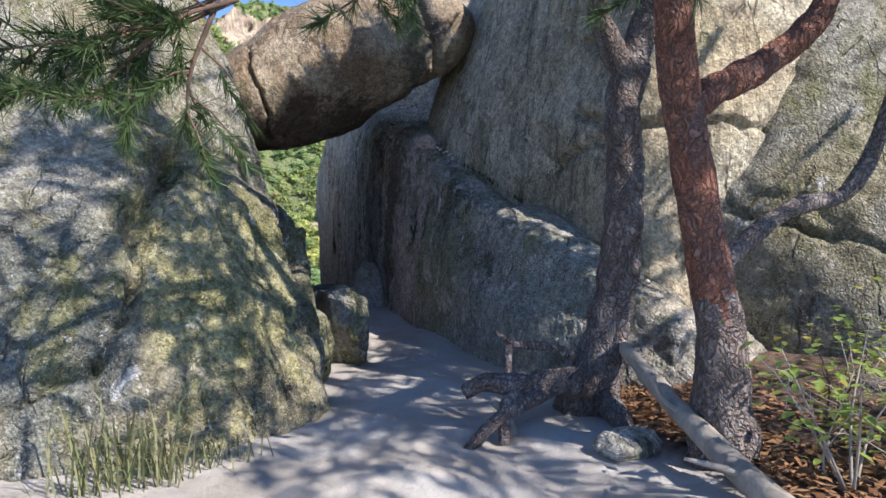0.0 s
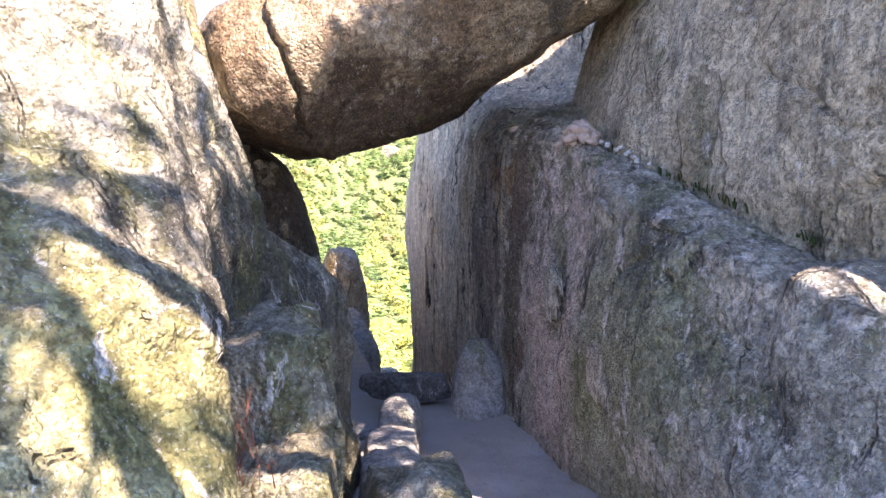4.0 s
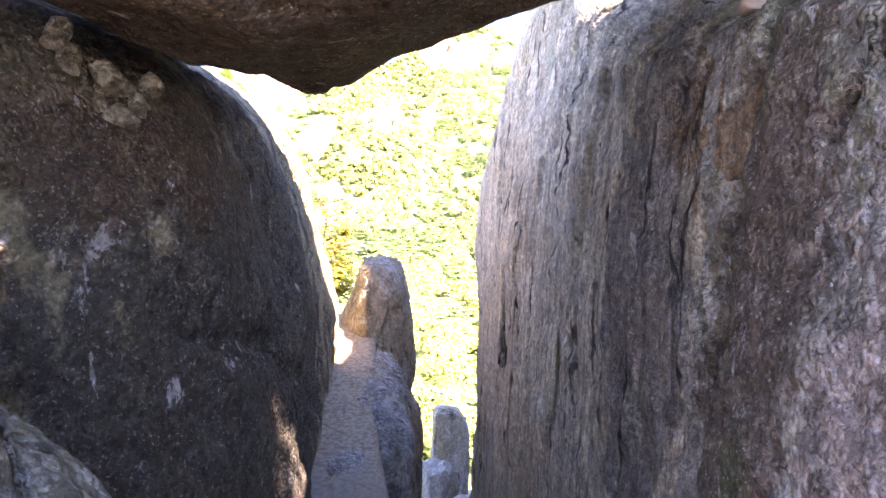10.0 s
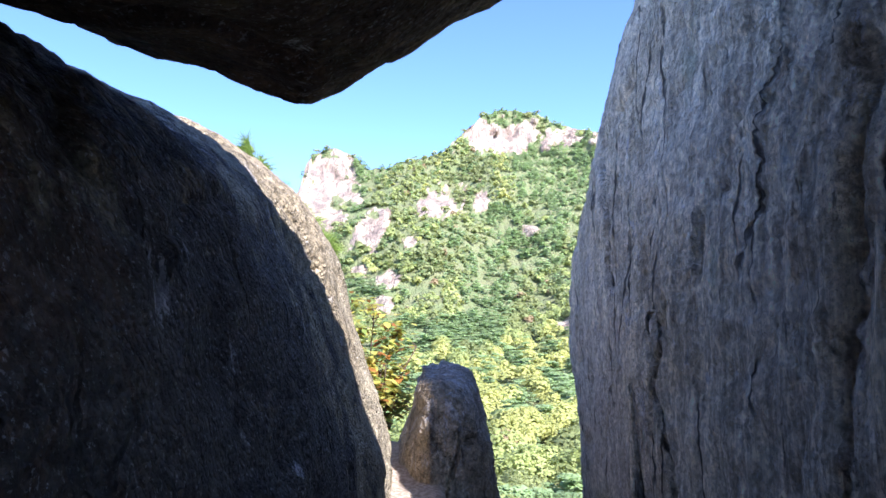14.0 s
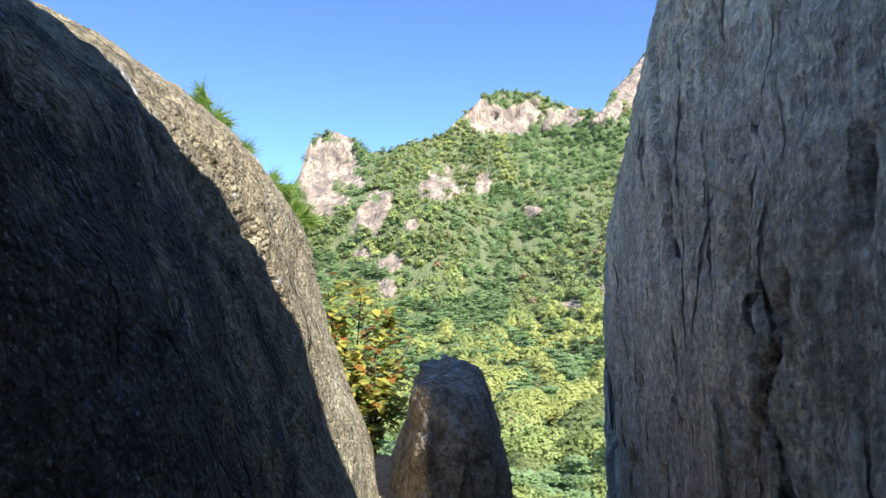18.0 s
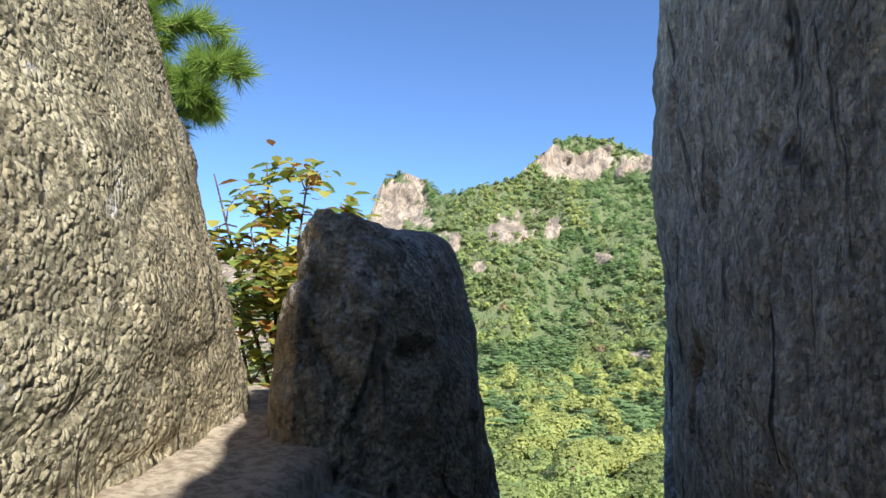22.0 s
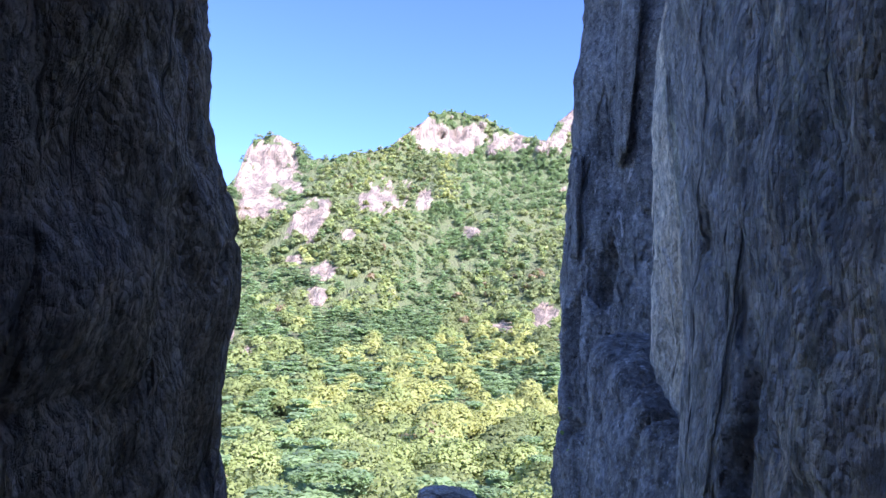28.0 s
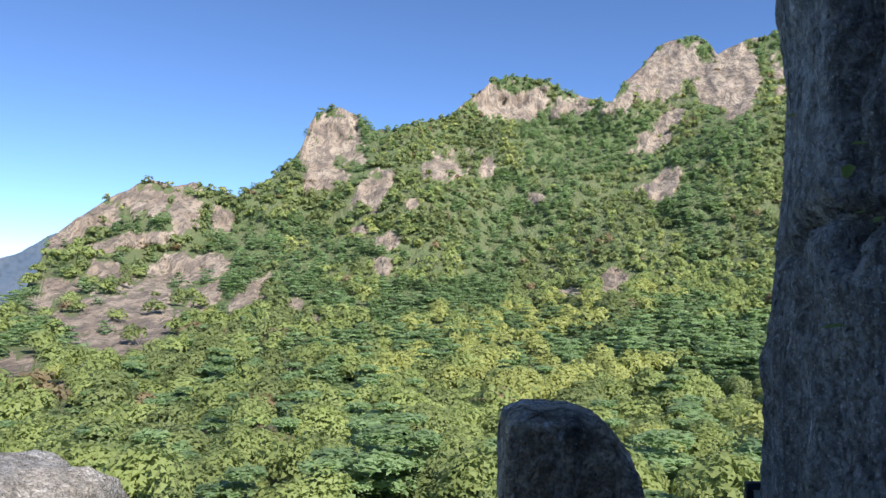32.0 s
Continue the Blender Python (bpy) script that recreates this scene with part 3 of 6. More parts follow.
def hill_mat():
    m = Tree("hillside", 0.9)
    f = m.add("ShaderNodeAttribute", attribute_name="bare").outputs["Fac"]
    soil = m.mix(m.ramp(m.noise(0.15, 4), 0.35, 0.65), (0.18, 0.22, 0.085), (0.21, 0.22, 0.1))
    a, b = m.noise(0.05, 6, 0.6), m.noise(0.4, 7, 0.7)
    run = m.noise(0.22, 7, 0.65, m.stretch((1, 0.4, 0.22), (0, 0.25, 0)))
    thin = m.noise(0.9, 6, 0.65, m.stretch((1, 0.3, 0.14), (0, 0.2, 0)))
    rock = m.mix(m.ramp(a, 0.35, 0.65), (0.60, 0.47, 0.34), (0.43, 0.32, 0.225))
    rock = m.mix(m.ramp(run, 0.46, 0.58, 0, 0.7), rock, (0.19, 0.15, 0.12))
    rock = m.mix(m.ramp(thin, 0.54, 0.62, 0, 0.65), rock, (0.12, 0.10, 0.08))
    rock = m.mix(m.ramp(b, 0.56, 0.62, 0, 0.75), rock, (0.09, 0.11, 0.05))
    n = m.bump(m.math("ADD", run, m.math("MULTIPLY", thin, 0.5)), -3.0)
    return m.done(m.mix(m.ramp(f, 0.3, 0.6), soil, rock), n)


def mountain():
    az = np.concatenate([np.arange(-180, -50, 3.0), np.arange(-50, 42, 0.2), np.arange(42, 180.1, 3.0)])
    top = np.interp(az, [a for a, _ in SKYLINE], [e for _, e in SKYLINE])
    top = top + 0.18 * NOISE(np.stack([az / 0.9, 0 * az, 0 * az], 1), 4)
    nt = 230
    s = np.concatenate([np.full(6, 0.0), np.linspace(0, 1, nt - 6)])
    el = -34 + (top[None] + 34) * s[:, None]
    A = np.broadcast_to(az, el.shape)
    a, e = A.ravel(), el.ravel()
    p = far_place(a, e)
    shrink = np.repeat(np.concatenate([np.linspace(0.03, 0.85, 6), np.ones(nt - 6)]), len(az))[:, None]
    p[:, :2] = EYE0[:2] + (p[:, :2] - EYE0[:2]) * shrink
    bare = bare_rock(a, e)
    r = np.hypot(p[:, 0] - EYE0[0], p[:, 1] - EYE0[1])
    lump = NOISE(np.stack([a / 0.8, e / 1.5, 0 * a], 1), 5, 0.6)
    out = (p - EYE0) / np.linalg.norm(p - EYE0, axis=1)[:, None]
    p = p - out * (bare * (r * 0.016) * (0.5 + lump))[:, None]
    back = np.clip((np.abs(a) - 60) / 30, 0, 1)
    p[:, 2] = p[:, 2] * (1 - back) + back * np.interp(r, [0, 6, 12, 800], [-7.0, -7.0, -0.6, -4.0])
    crest = p.reshape(nt, len(az), 3)[-1]
    behind = crest + (crest - EYE0) * [0.5, 0.5, 0] + [0, 0, -140]
    p = np.concatenate([p, behind])
    n = nt + 1
    i = np.arange(n * len(az)).reshape(n, len(az))
    q = np.stack([i[:-1, :-1], i[:-1, 1:], i[1:, 1:], i[1:, :-1]], -1).reshape(-1, 4)
    me = soup("ground", p, np.concatenate([q[:, :3], q[:, [0, 2, 3]]]), hill_mat(), True)
    at = me.attributes.new("bare", "FLOAT", "POINT")
    at.data.foreach_set("value", np.concatenate([bare, bare[-len(az):]]).astype(np.float32))
    return thing("ground", me, "wooded mountain side with bare granite outcrops", "mountain", kind="structure")


mountain()


def far_ridge():
    """A ridge beyond the valley, its haze put into the blue base colour."""
    az = np.arange(-60, -14, 0.4)
    h = np.interp(az, [-60, -45, -38, -32.4, -31.1, -29.6, -28, -14], [-1, -0.6, 0.2, 1.2, 1.8, 2.8, 3.2, 2]) + 0.25 * NOISE(np.stack([az / 2, 0 * az, 0 * az], 1), 4)
    rows = []
    for e in (-12, -6, -2, 0, 1):
        el = h if e == 1 else np.minimum(np.full(len(az), float(e)), h)
        rr = 2200.0
        rows.append(EYE0 + np.stack([rr * np.sin(np.radians(az)), rr * np.cos(np.radians(az)), rr * np.tan(np.radians(el))], 1))
    p = np.concatenate(rows)
    i = np.arange(len(p)).reshape(5, len(az))
    q = np.stack([i[:-1, :-1], i[:-1, 1:], i[1:, 1:], i[1:, :-1]], -1).reshape(-1, 4)
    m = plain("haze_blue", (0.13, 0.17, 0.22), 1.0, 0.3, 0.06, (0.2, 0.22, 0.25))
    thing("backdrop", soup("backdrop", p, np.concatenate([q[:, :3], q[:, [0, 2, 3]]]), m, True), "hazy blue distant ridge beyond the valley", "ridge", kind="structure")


far_ridge()
RNG = np.random.default_rng(11)


def crown(kind, leaves, size):
    """Corners and triangles of one tree crown of unit height: many small leaf clumps on uneven lobes."""
    d = RNG.normal(size=(leaves, 3))
    d /= np.linalg.norm(d, axis=1)[:, None]
    if kind == "pine":
        lev = RNG.integers(0, 5, leaves)
        lean = RNG.normal(size=(5, 2)) * 0.09
        arm = RNG.integers(0, 6, leaves) * 1.05 + lev * 0.7
        rad = np.sqrt(RNG.random(leaves)) * (0.52 - 0.085 * lev)
        ang = arm + RNG.normal(size=leaves) * 0.24
        c = np.stack([rad * np.cos(ang) + lean[lev, 0], rad * np.sin(ang) + lean[lev, 1], 0.36 + 0.155 * lev + 0.018 * RNG.normal(size=leaves) - 0.14 * rad], 1)
        up = np.array([0, 0, 1.0]) + 0.4 * d
    else:
        n = 8 if leaves < 100 else 14
        lobes = RNG.normal(size=(n, 3))
        lobes /= np.linalg.norm(lobes, axis=1)[:, None]
        lobes[:, 2] = np.abs(lobes[:, 2])
        lobes = lobes * [0.34, 0.34, 0.36] * RNG.uniform(0.65, 1.1, (n, 1)) + [0, 0, 0.52]
        big = RNG.uniform(0.13, 0.24, n)
        pick = RNG.integers(0, n, leaves)
        d[:, 2] = np.where(d[:, 2] < -0.35, -d[:, 2], d[:, 2])
        c = lobes[pick] + d * big[pick][:, None] * RNG.uniform(0.8, 1.1, (leaves, 1))
        up = d + 0.35 * RNG.normal(size=(leaves, 3)) + [0, 0, 0.25]
    up /= np.linalg.norm(up, axis=1)[:, None]
    s = np.cross(up, RNG.normal(size=(leaves, 3)))
    s /= np.linalg.norm(s, axis=1)[:, None]
    t = np.cross(up, s)
    k = size * (0.6 + 0.8 * RNG.random((leaves, 1)))
    long = 1.3 if kind == "pine" else 1.0
    v = np.stack([c - s * k * long - t * k * 0.5, c + s * k * long - t * k * 0.4, c + t * k * 0.9 + up * k * 0.25], 1).reshape(-1, 3)
    out = (c - [0, 0, 0.45]) * [1, 1, 0.9]
    out = out / np.maximum(np.linalg.norm(out, axis=1), 0.05)[:, None] + 0.45 * up
    return v, np.arange(3 * leaves).reshape(-1, 3), np.repeat(out, 3, 0)


def forest():
    kinds = [("broadleaf_wood", "leaf_green", (0.40, 0.46, 0.15), (0.51, 0.57, 0.20), "broad", "sunlit green broadleaf trees on the slope"),
             ("yellowing_wood", "leaf_yellow", (0.52, 0.55, 0.17), (0.63, 0.63, 0.22), "broad", "yellowing autumn trees on the slope"),
             ("pine_wood", "needle_green", (0.34, 0.47, 0.20), (0.45, 0.57, 0.26), "pine", "green pine trees on the slope"),
             ("dark_wood", "leaf_dark", (0.31, 0.36, 0.13), (0.38, 0.42, 0.16), "broad", "dark green trees on the slope"),
             ("rusty_wood", "leaf_rust", (0.40, 0.30, 0.16), (0.46, 0.36, 0.19), "broad", "rusty brown autumn trees on the slope")]
    bands = [(28, 62, 2600, 0.026, 3.5, 4.6), (62, 120, 900, 0.04, 3.4, 4.6), (120, 230, 210, 0.075, 3.3, 4.2), (230, 560, 46, 0.13, 3.1, 3.7)]
    store, shape = {k[0]: [] for k in kinds}, {k[0]: [] for k in kinds}
    for r0, r1, leaves, size, gap, tall in bands:
        temps = {k[4]: [crown(k[4], leaves, size) for _ in range(6)] for k in kinds}
        area = math.radians(76) / 2 * (r1 * r1 - r0 * r0)
        n = int(area / gap**2)
        az = RNG.uniform(-42, 34, n)
        rr = np.sqrt(RNG.uniform(r0 * r0, r1 * r1, n))
        el = np.where(rr > 230, np.log(rr / 230) / 0.045, np.log(rr / 230) / 0.1)
        top = np.interp(az, [a for a, _ in SKYLINE], [e for _, e in SKYLINE])
        ok = (el < top - 0.05) & (RNG.random(n) > np.clip(np.maximum(bare_rock(az, el), bare_rock(az, el + np.degrees(tall * 0.4 / rr))) * 1.3, 0, 0.985))
        az, el = az[ok], el[ok]
        p = far_place(az, el)
        q = np.stack([az / 5, el / 4, 0 * az], 1)
        f1, f2 = NOISE(q, 3), NOISE(q * 1.7 + 9, 3)
        warm = np.clip(1.0 - np.hypot((az - 8) / 14, (el + 6) / 7), 0, 1)
        for j in range(len(az)):
            x = RNG.random()
            if f1[j] > 0.28 or x < 0.16:
                k = 2
            elif f2[j] * 0.5 + warm[j] * 0.9 + x * 0.35 > 0.55:
                k = 1
            elif x > 0.975:
                k = 4
            else:
                k = 3 if f2[j] < (-0.15 if el[j] > 0 else -0.35) or el[j] > 2 and x > 0.45 else 0
            v, t, o = temps[kinds[k][4]][j % 6]
            h = tall * RNG.uniform(0.65, 1.35)
            a = RNG.random() * 6.28
            c, s = math.cos(a), math.sin(a)
            w = h * RNG.uniform(0.9, 1.25)
            m = np.array([[c * w, -s * w, 0], [s * w, c * w, 0], [0, 0, h]])
            store[kinds[k][0]].append((v @ m.T + p[j] - [0, 0, 0.3 * h], t))
            shape[kinds[k][0]].append(o @ m.T)
    for name, mname, c1, c2, _, label in kinds:
        v, t = joined(store[name])
        me = soup(name, v, t, leafy(mname, c1, c2, 0.6, 0.45), True)
        o = np.concatenate(shape[name])
        o /= np.linalg.norm(o, axis=1)[:, None]
        at = me.attributes.new("custom_normal", "FLOAT_VECTOR", "POINT")
        at.data.foreach_set("vector", o.astype(np.float32).ravel())
        thing(name, me, label, "forest", kind="stuff")


forest()

# ---- the boulders of the passage ----
thing("boulder_leaning", boulder("boulder_leaning", [
    plan(-0.5, [(-0.68, 3.8), (-0.82, 4.5), (-0.98, 5.2), (-0.85, 6.1), (-0.45, 6.95), (-0.75, 7.2), (-1.7, 7.4), (-4.0, 8.0), (-5.2, 5.5), (-4.6, 3.2), (-1.7, 3.05)]),
    plan(0.3, [(-0.74, 4.05), (-0.88, 4.7), (-1.0, 5.3), (-0.85, 6.1), (-0.44, 6.95), (-0.76, 7.15), (-1.7, 7.35), (-4.0, 8.0), (-5.1, 5.5), (-4.5, 3.4), (-1.75, 3.3)]),
    plan(1.0, [(-0.9, 4.5), (-0.98, 5.0), (-1.0, 5.5), (-0.82, 6.2), (-0.46, 6.95), (-0.8, 7.12), (-1.7, 7.35), (-4.0, 8.0), (-5.0, 5.5), (-4.4, 3.7), (-1.85, 3.7)]),
] + [
    plan(1.2, [(-0.94, 4.65), (-1.0, 5.1), (-0.99, 5.55), (-0.84, 6.2), (-0.57, 6.92), (-0.92, 7.1), (-1.7, 7.4), (-3.95, 7.9), (-4.9, 5.55), (-4.35, 3.8), (-1.9, 3.85)]),
    plan(1.4, [(-0.98, 4.8), (-1.02, 5.2), (-0.98, 5.6), (-0.86, 6.2), (-0.84, 6.85), (-1.12, 7.1), (-1.7, 7.6), (-3.9, 7.8), (-4.8, 5.6), (-4.3, 3.9), (-1.95, 4.0)]),
    plan(1.75, [(-1.08, 5.0), (-1.08, 5.4), (-1.0, 5.8), (-0.98, 6.2), (-1.22, 6.85), (-1.12, 7.4), (-1.7, 7.9), (-3.9, 7.7), (-4.7, 5.6), (-4.1, 4.2), (-2.1, 4.2)]),
] + [
    plan(2.3, [(-1.25, 5.2), (-1.22, 5.5), (-1.12, 5.9), (-1.17, 6.2), (-1.3, 6.65), (-1.14, 7.45), (-1.8, 7.9), (-3.9, 7.5), (-4.6, 5.7), (-4.0, 4.4), (-2.2, 4.5)]),
    plan(3.0, [(-1.55, 5.4), (-1.5, 5.7), (-1.45, 6.0), (-1.5, 6.3), (-1.52, 6.7), (-1.45, 7.4), (-2.1, 7.7), (-3.8, 7.1), (-4.3, 5.8), (-3.8, 4.8), (-2.5, 4.9)]),
    plan(3.6, [(-2.1, 5.6), (-2.0, 5.8), (-2.0, 6.1), (-2.05, 6.4), (-2.2, 6.6), (-2.4, 6.8), (-2.6, 6.9), (-3.4, 6.7), (-3.7, 6.0), (-3.4, 5.4), (-2.8, 5.4)]),
], M_LEFT, 420, 220, 0.05, 0.6, 0.02, pits=0.012, marks=[((-1.75, 3.4, 0.8), (0.9, 0.1, -0.42), 0.02, 0.09, (-1.7, 3.6, 0.9), 0.9)], cracks=[
    ([(-1.45, 4.6, 1.8), (-1.5, 4.46, 1.66), (-1.77, 3.9, 1.2), (-1.79, 3.56, 0.7), (-1.91, 3.42, 0.5), (-2.28, 3.28, 0.34)], 0.045, 0.16),
    ([(-0.82, 6.2, 1.22), (-0.84, 6.1, 0.95)], 0.022, 0.07)], seed=1),
    "large leaning grey granite boulder, mossy and sun-dappled", "boulder")

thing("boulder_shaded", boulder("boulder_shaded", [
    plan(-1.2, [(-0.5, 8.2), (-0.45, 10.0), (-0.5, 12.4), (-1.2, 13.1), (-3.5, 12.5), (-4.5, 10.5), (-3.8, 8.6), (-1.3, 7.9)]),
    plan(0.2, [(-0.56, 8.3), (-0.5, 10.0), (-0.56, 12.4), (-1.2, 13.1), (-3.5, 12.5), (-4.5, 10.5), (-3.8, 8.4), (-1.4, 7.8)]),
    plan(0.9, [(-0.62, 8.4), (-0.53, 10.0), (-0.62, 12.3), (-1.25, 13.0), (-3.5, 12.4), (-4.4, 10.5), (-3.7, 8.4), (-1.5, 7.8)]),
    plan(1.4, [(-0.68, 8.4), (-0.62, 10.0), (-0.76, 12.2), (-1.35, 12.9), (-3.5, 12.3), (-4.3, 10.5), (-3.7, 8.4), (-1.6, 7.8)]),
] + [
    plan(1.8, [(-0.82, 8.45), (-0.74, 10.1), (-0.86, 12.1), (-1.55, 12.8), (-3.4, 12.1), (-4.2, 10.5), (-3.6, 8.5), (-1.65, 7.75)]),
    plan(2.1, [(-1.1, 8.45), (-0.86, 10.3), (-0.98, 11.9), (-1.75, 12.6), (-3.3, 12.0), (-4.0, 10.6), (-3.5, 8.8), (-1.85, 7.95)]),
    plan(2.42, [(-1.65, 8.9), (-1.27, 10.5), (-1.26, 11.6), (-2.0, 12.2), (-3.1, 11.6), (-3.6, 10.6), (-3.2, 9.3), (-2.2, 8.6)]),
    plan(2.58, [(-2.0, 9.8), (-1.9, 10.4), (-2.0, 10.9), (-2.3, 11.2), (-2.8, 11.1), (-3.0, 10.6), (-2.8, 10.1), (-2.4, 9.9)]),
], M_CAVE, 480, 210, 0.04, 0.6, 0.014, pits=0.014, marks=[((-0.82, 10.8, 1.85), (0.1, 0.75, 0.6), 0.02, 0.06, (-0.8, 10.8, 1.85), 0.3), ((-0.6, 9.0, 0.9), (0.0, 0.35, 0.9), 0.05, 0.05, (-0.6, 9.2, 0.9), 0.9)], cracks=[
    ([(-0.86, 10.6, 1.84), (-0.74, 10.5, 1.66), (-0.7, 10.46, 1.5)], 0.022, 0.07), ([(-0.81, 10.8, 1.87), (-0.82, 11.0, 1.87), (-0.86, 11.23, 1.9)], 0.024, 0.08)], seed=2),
    "big rounded granite boulder, dim side shaded in its colour, sunlit shoulder", "boulder")


def slice_x(x, pts):
    return [(x, y, z) for y, z in pts]


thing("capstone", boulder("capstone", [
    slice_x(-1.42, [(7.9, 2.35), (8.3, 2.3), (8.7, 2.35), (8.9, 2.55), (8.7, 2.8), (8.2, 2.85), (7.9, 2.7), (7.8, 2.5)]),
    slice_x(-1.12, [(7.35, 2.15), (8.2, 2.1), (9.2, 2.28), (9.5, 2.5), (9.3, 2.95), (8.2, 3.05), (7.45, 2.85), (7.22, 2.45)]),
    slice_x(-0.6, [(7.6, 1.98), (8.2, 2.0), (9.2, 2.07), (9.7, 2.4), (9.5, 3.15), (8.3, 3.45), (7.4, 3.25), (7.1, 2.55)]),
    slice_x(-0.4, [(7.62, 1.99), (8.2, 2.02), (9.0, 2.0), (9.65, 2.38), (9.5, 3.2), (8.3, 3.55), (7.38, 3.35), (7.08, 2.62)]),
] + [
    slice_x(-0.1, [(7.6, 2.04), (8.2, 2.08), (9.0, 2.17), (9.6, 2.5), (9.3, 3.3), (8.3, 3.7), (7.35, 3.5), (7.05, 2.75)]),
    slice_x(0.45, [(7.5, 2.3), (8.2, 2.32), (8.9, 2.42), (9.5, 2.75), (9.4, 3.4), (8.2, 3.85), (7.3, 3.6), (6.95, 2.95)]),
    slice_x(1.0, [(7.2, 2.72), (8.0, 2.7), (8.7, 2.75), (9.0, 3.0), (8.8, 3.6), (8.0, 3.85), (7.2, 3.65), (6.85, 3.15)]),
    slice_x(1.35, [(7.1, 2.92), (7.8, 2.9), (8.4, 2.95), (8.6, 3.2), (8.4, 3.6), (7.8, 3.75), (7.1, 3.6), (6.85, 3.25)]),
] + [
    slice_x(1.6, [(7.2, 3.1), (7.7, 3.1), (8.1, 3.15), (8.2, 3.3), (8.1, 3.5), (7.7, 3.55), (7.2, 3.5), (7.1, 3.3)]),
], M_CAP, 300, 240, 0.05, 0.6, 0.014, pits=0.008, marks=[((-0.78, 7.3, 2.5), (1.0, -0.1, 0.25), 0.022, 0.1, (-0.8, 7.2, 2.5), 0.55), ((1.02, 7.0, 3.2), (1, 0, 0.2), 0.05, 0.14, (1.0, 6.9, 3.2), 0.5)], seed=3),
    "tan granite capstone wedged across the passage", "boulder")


def slice_y(y, pts):
    return [(x, y, z) for x, z in pts]


thing("slab", boulder("slab", [
    slice_y(3.3, [(1.35, -0.4), (1.4, 0.1), (1.6, 0.3), (1.9, 0.25), (2.2, 0.0), (2.2, -0.4)]),
    slice_y(3.7, [(1.02, -0.4), (1.05, 0.15), (1.4, 0.55), (1.9, 0.5), (2.5, 0.3), (2.5, -0.4)]),
    slice_y(4.5, [(0.9, -0.4), (0.86, 0.4), (1.15, 0.95), (1.5, 0.93), (1.62, 0.45), (2.7, -0.4)]),
    slice_y(5.4, [(0.86, -0.4), (0.78, 0.55), (1.0, 1.25), (1.35, 1.26), (1.46, 0.75), (2.6, -0.4)]),
    slice_y(6.2, [(0.84, -0.4), (0.76, 0.7), (0.93, 1.5), (1.25, 1.58), (1.36, 1.05), (2.5, -0.4)]),
    slice_y(7.2, [(0.82, -0.4), (0.76, 0.9), (0.95, 1.92), (1.13, 1.97), (1.24, 1.45), (2.3, -0.4)]),
] + [
    slice_y(7.9, [(0.76, -0.4), (0.7, 1.0), (0.78, 2.1), (1.3, 2.35), (2.2, 2.0), (2.2, -0.4)]),
    slice_y(8.6, [(0.85, -0.4), (0.8, 1.0), (0.9, 2.1), (1.4, 2.4), (2.1, 2.1), (2.1, -0.4)]),
], M_SLAB, 260, 290, 0.022, 0.5, 0.016, soft=0.4, pits=0.01, flakes=0.022, marks=[((0.95, 6.1, 1.3), (0.1, 0.6, 0.8), 0.02, 0.05, (0.9, 6.0, 1.3), 0.5), ((0.74, 7.93, 1.5), (0, 1, 0.12), 0.07, 0.09, (0.72, 7.9, 1.5), 0.65)], cracks=[
    ([(0.89, 6.12, 1.33), (0.87, 5.92, 1.2), (0.89, 5.78, 1.13), (0.91, 5.6, 1.04), (0.92, 5.3, 0.95)], 0.022, 0.07), ([(0.93, 6.12, 1.43), (0.97, 5.94, 1.41)], 0.022, 0.06),
    ([(0.82, 7.5, 1.9), (0.81, 7.56, 1.68)], 0.022, 0.07)], seed=4),
    "crusted grey granite slab with white lichen patches", "boulder")

thing("block_split", boulder("block_split", [
    slice_y(3.35, [(1.45, 0.0), (1.5, 0.42), (1.75, 0.45), (2.0, 0.3), (1.9, 0.0)]),
    slice_y(3.8, [(1.12, 0.1), (1.25, 0.66), (1.6, 0.72), (2.0, 0.5), (1.9, 0.1)]),
    slice_y(4.5, [(0.98, 0.35), (1.08, 1.0), (1.5, 1.05), (1.9, 0.8), (1.8, 0.3)]),
    slice_y(5.1, [(0.9, 0.7), (0.98, 1.22), (1.4, 1.28), (1.8, 1.1), (1.7, 0.6)]),
    slice_y(5.38, [(1.0, 0.95), (1.08, 1.2), (1.3, 1.25), (1.6, 1.1), (1.5, 0.9)]),
], M_SLAB, 130, 110, 0.02, 0.4, 0.014, seed=14, soft=0.4), "split granite block lying on the crusted slab", "boulder")

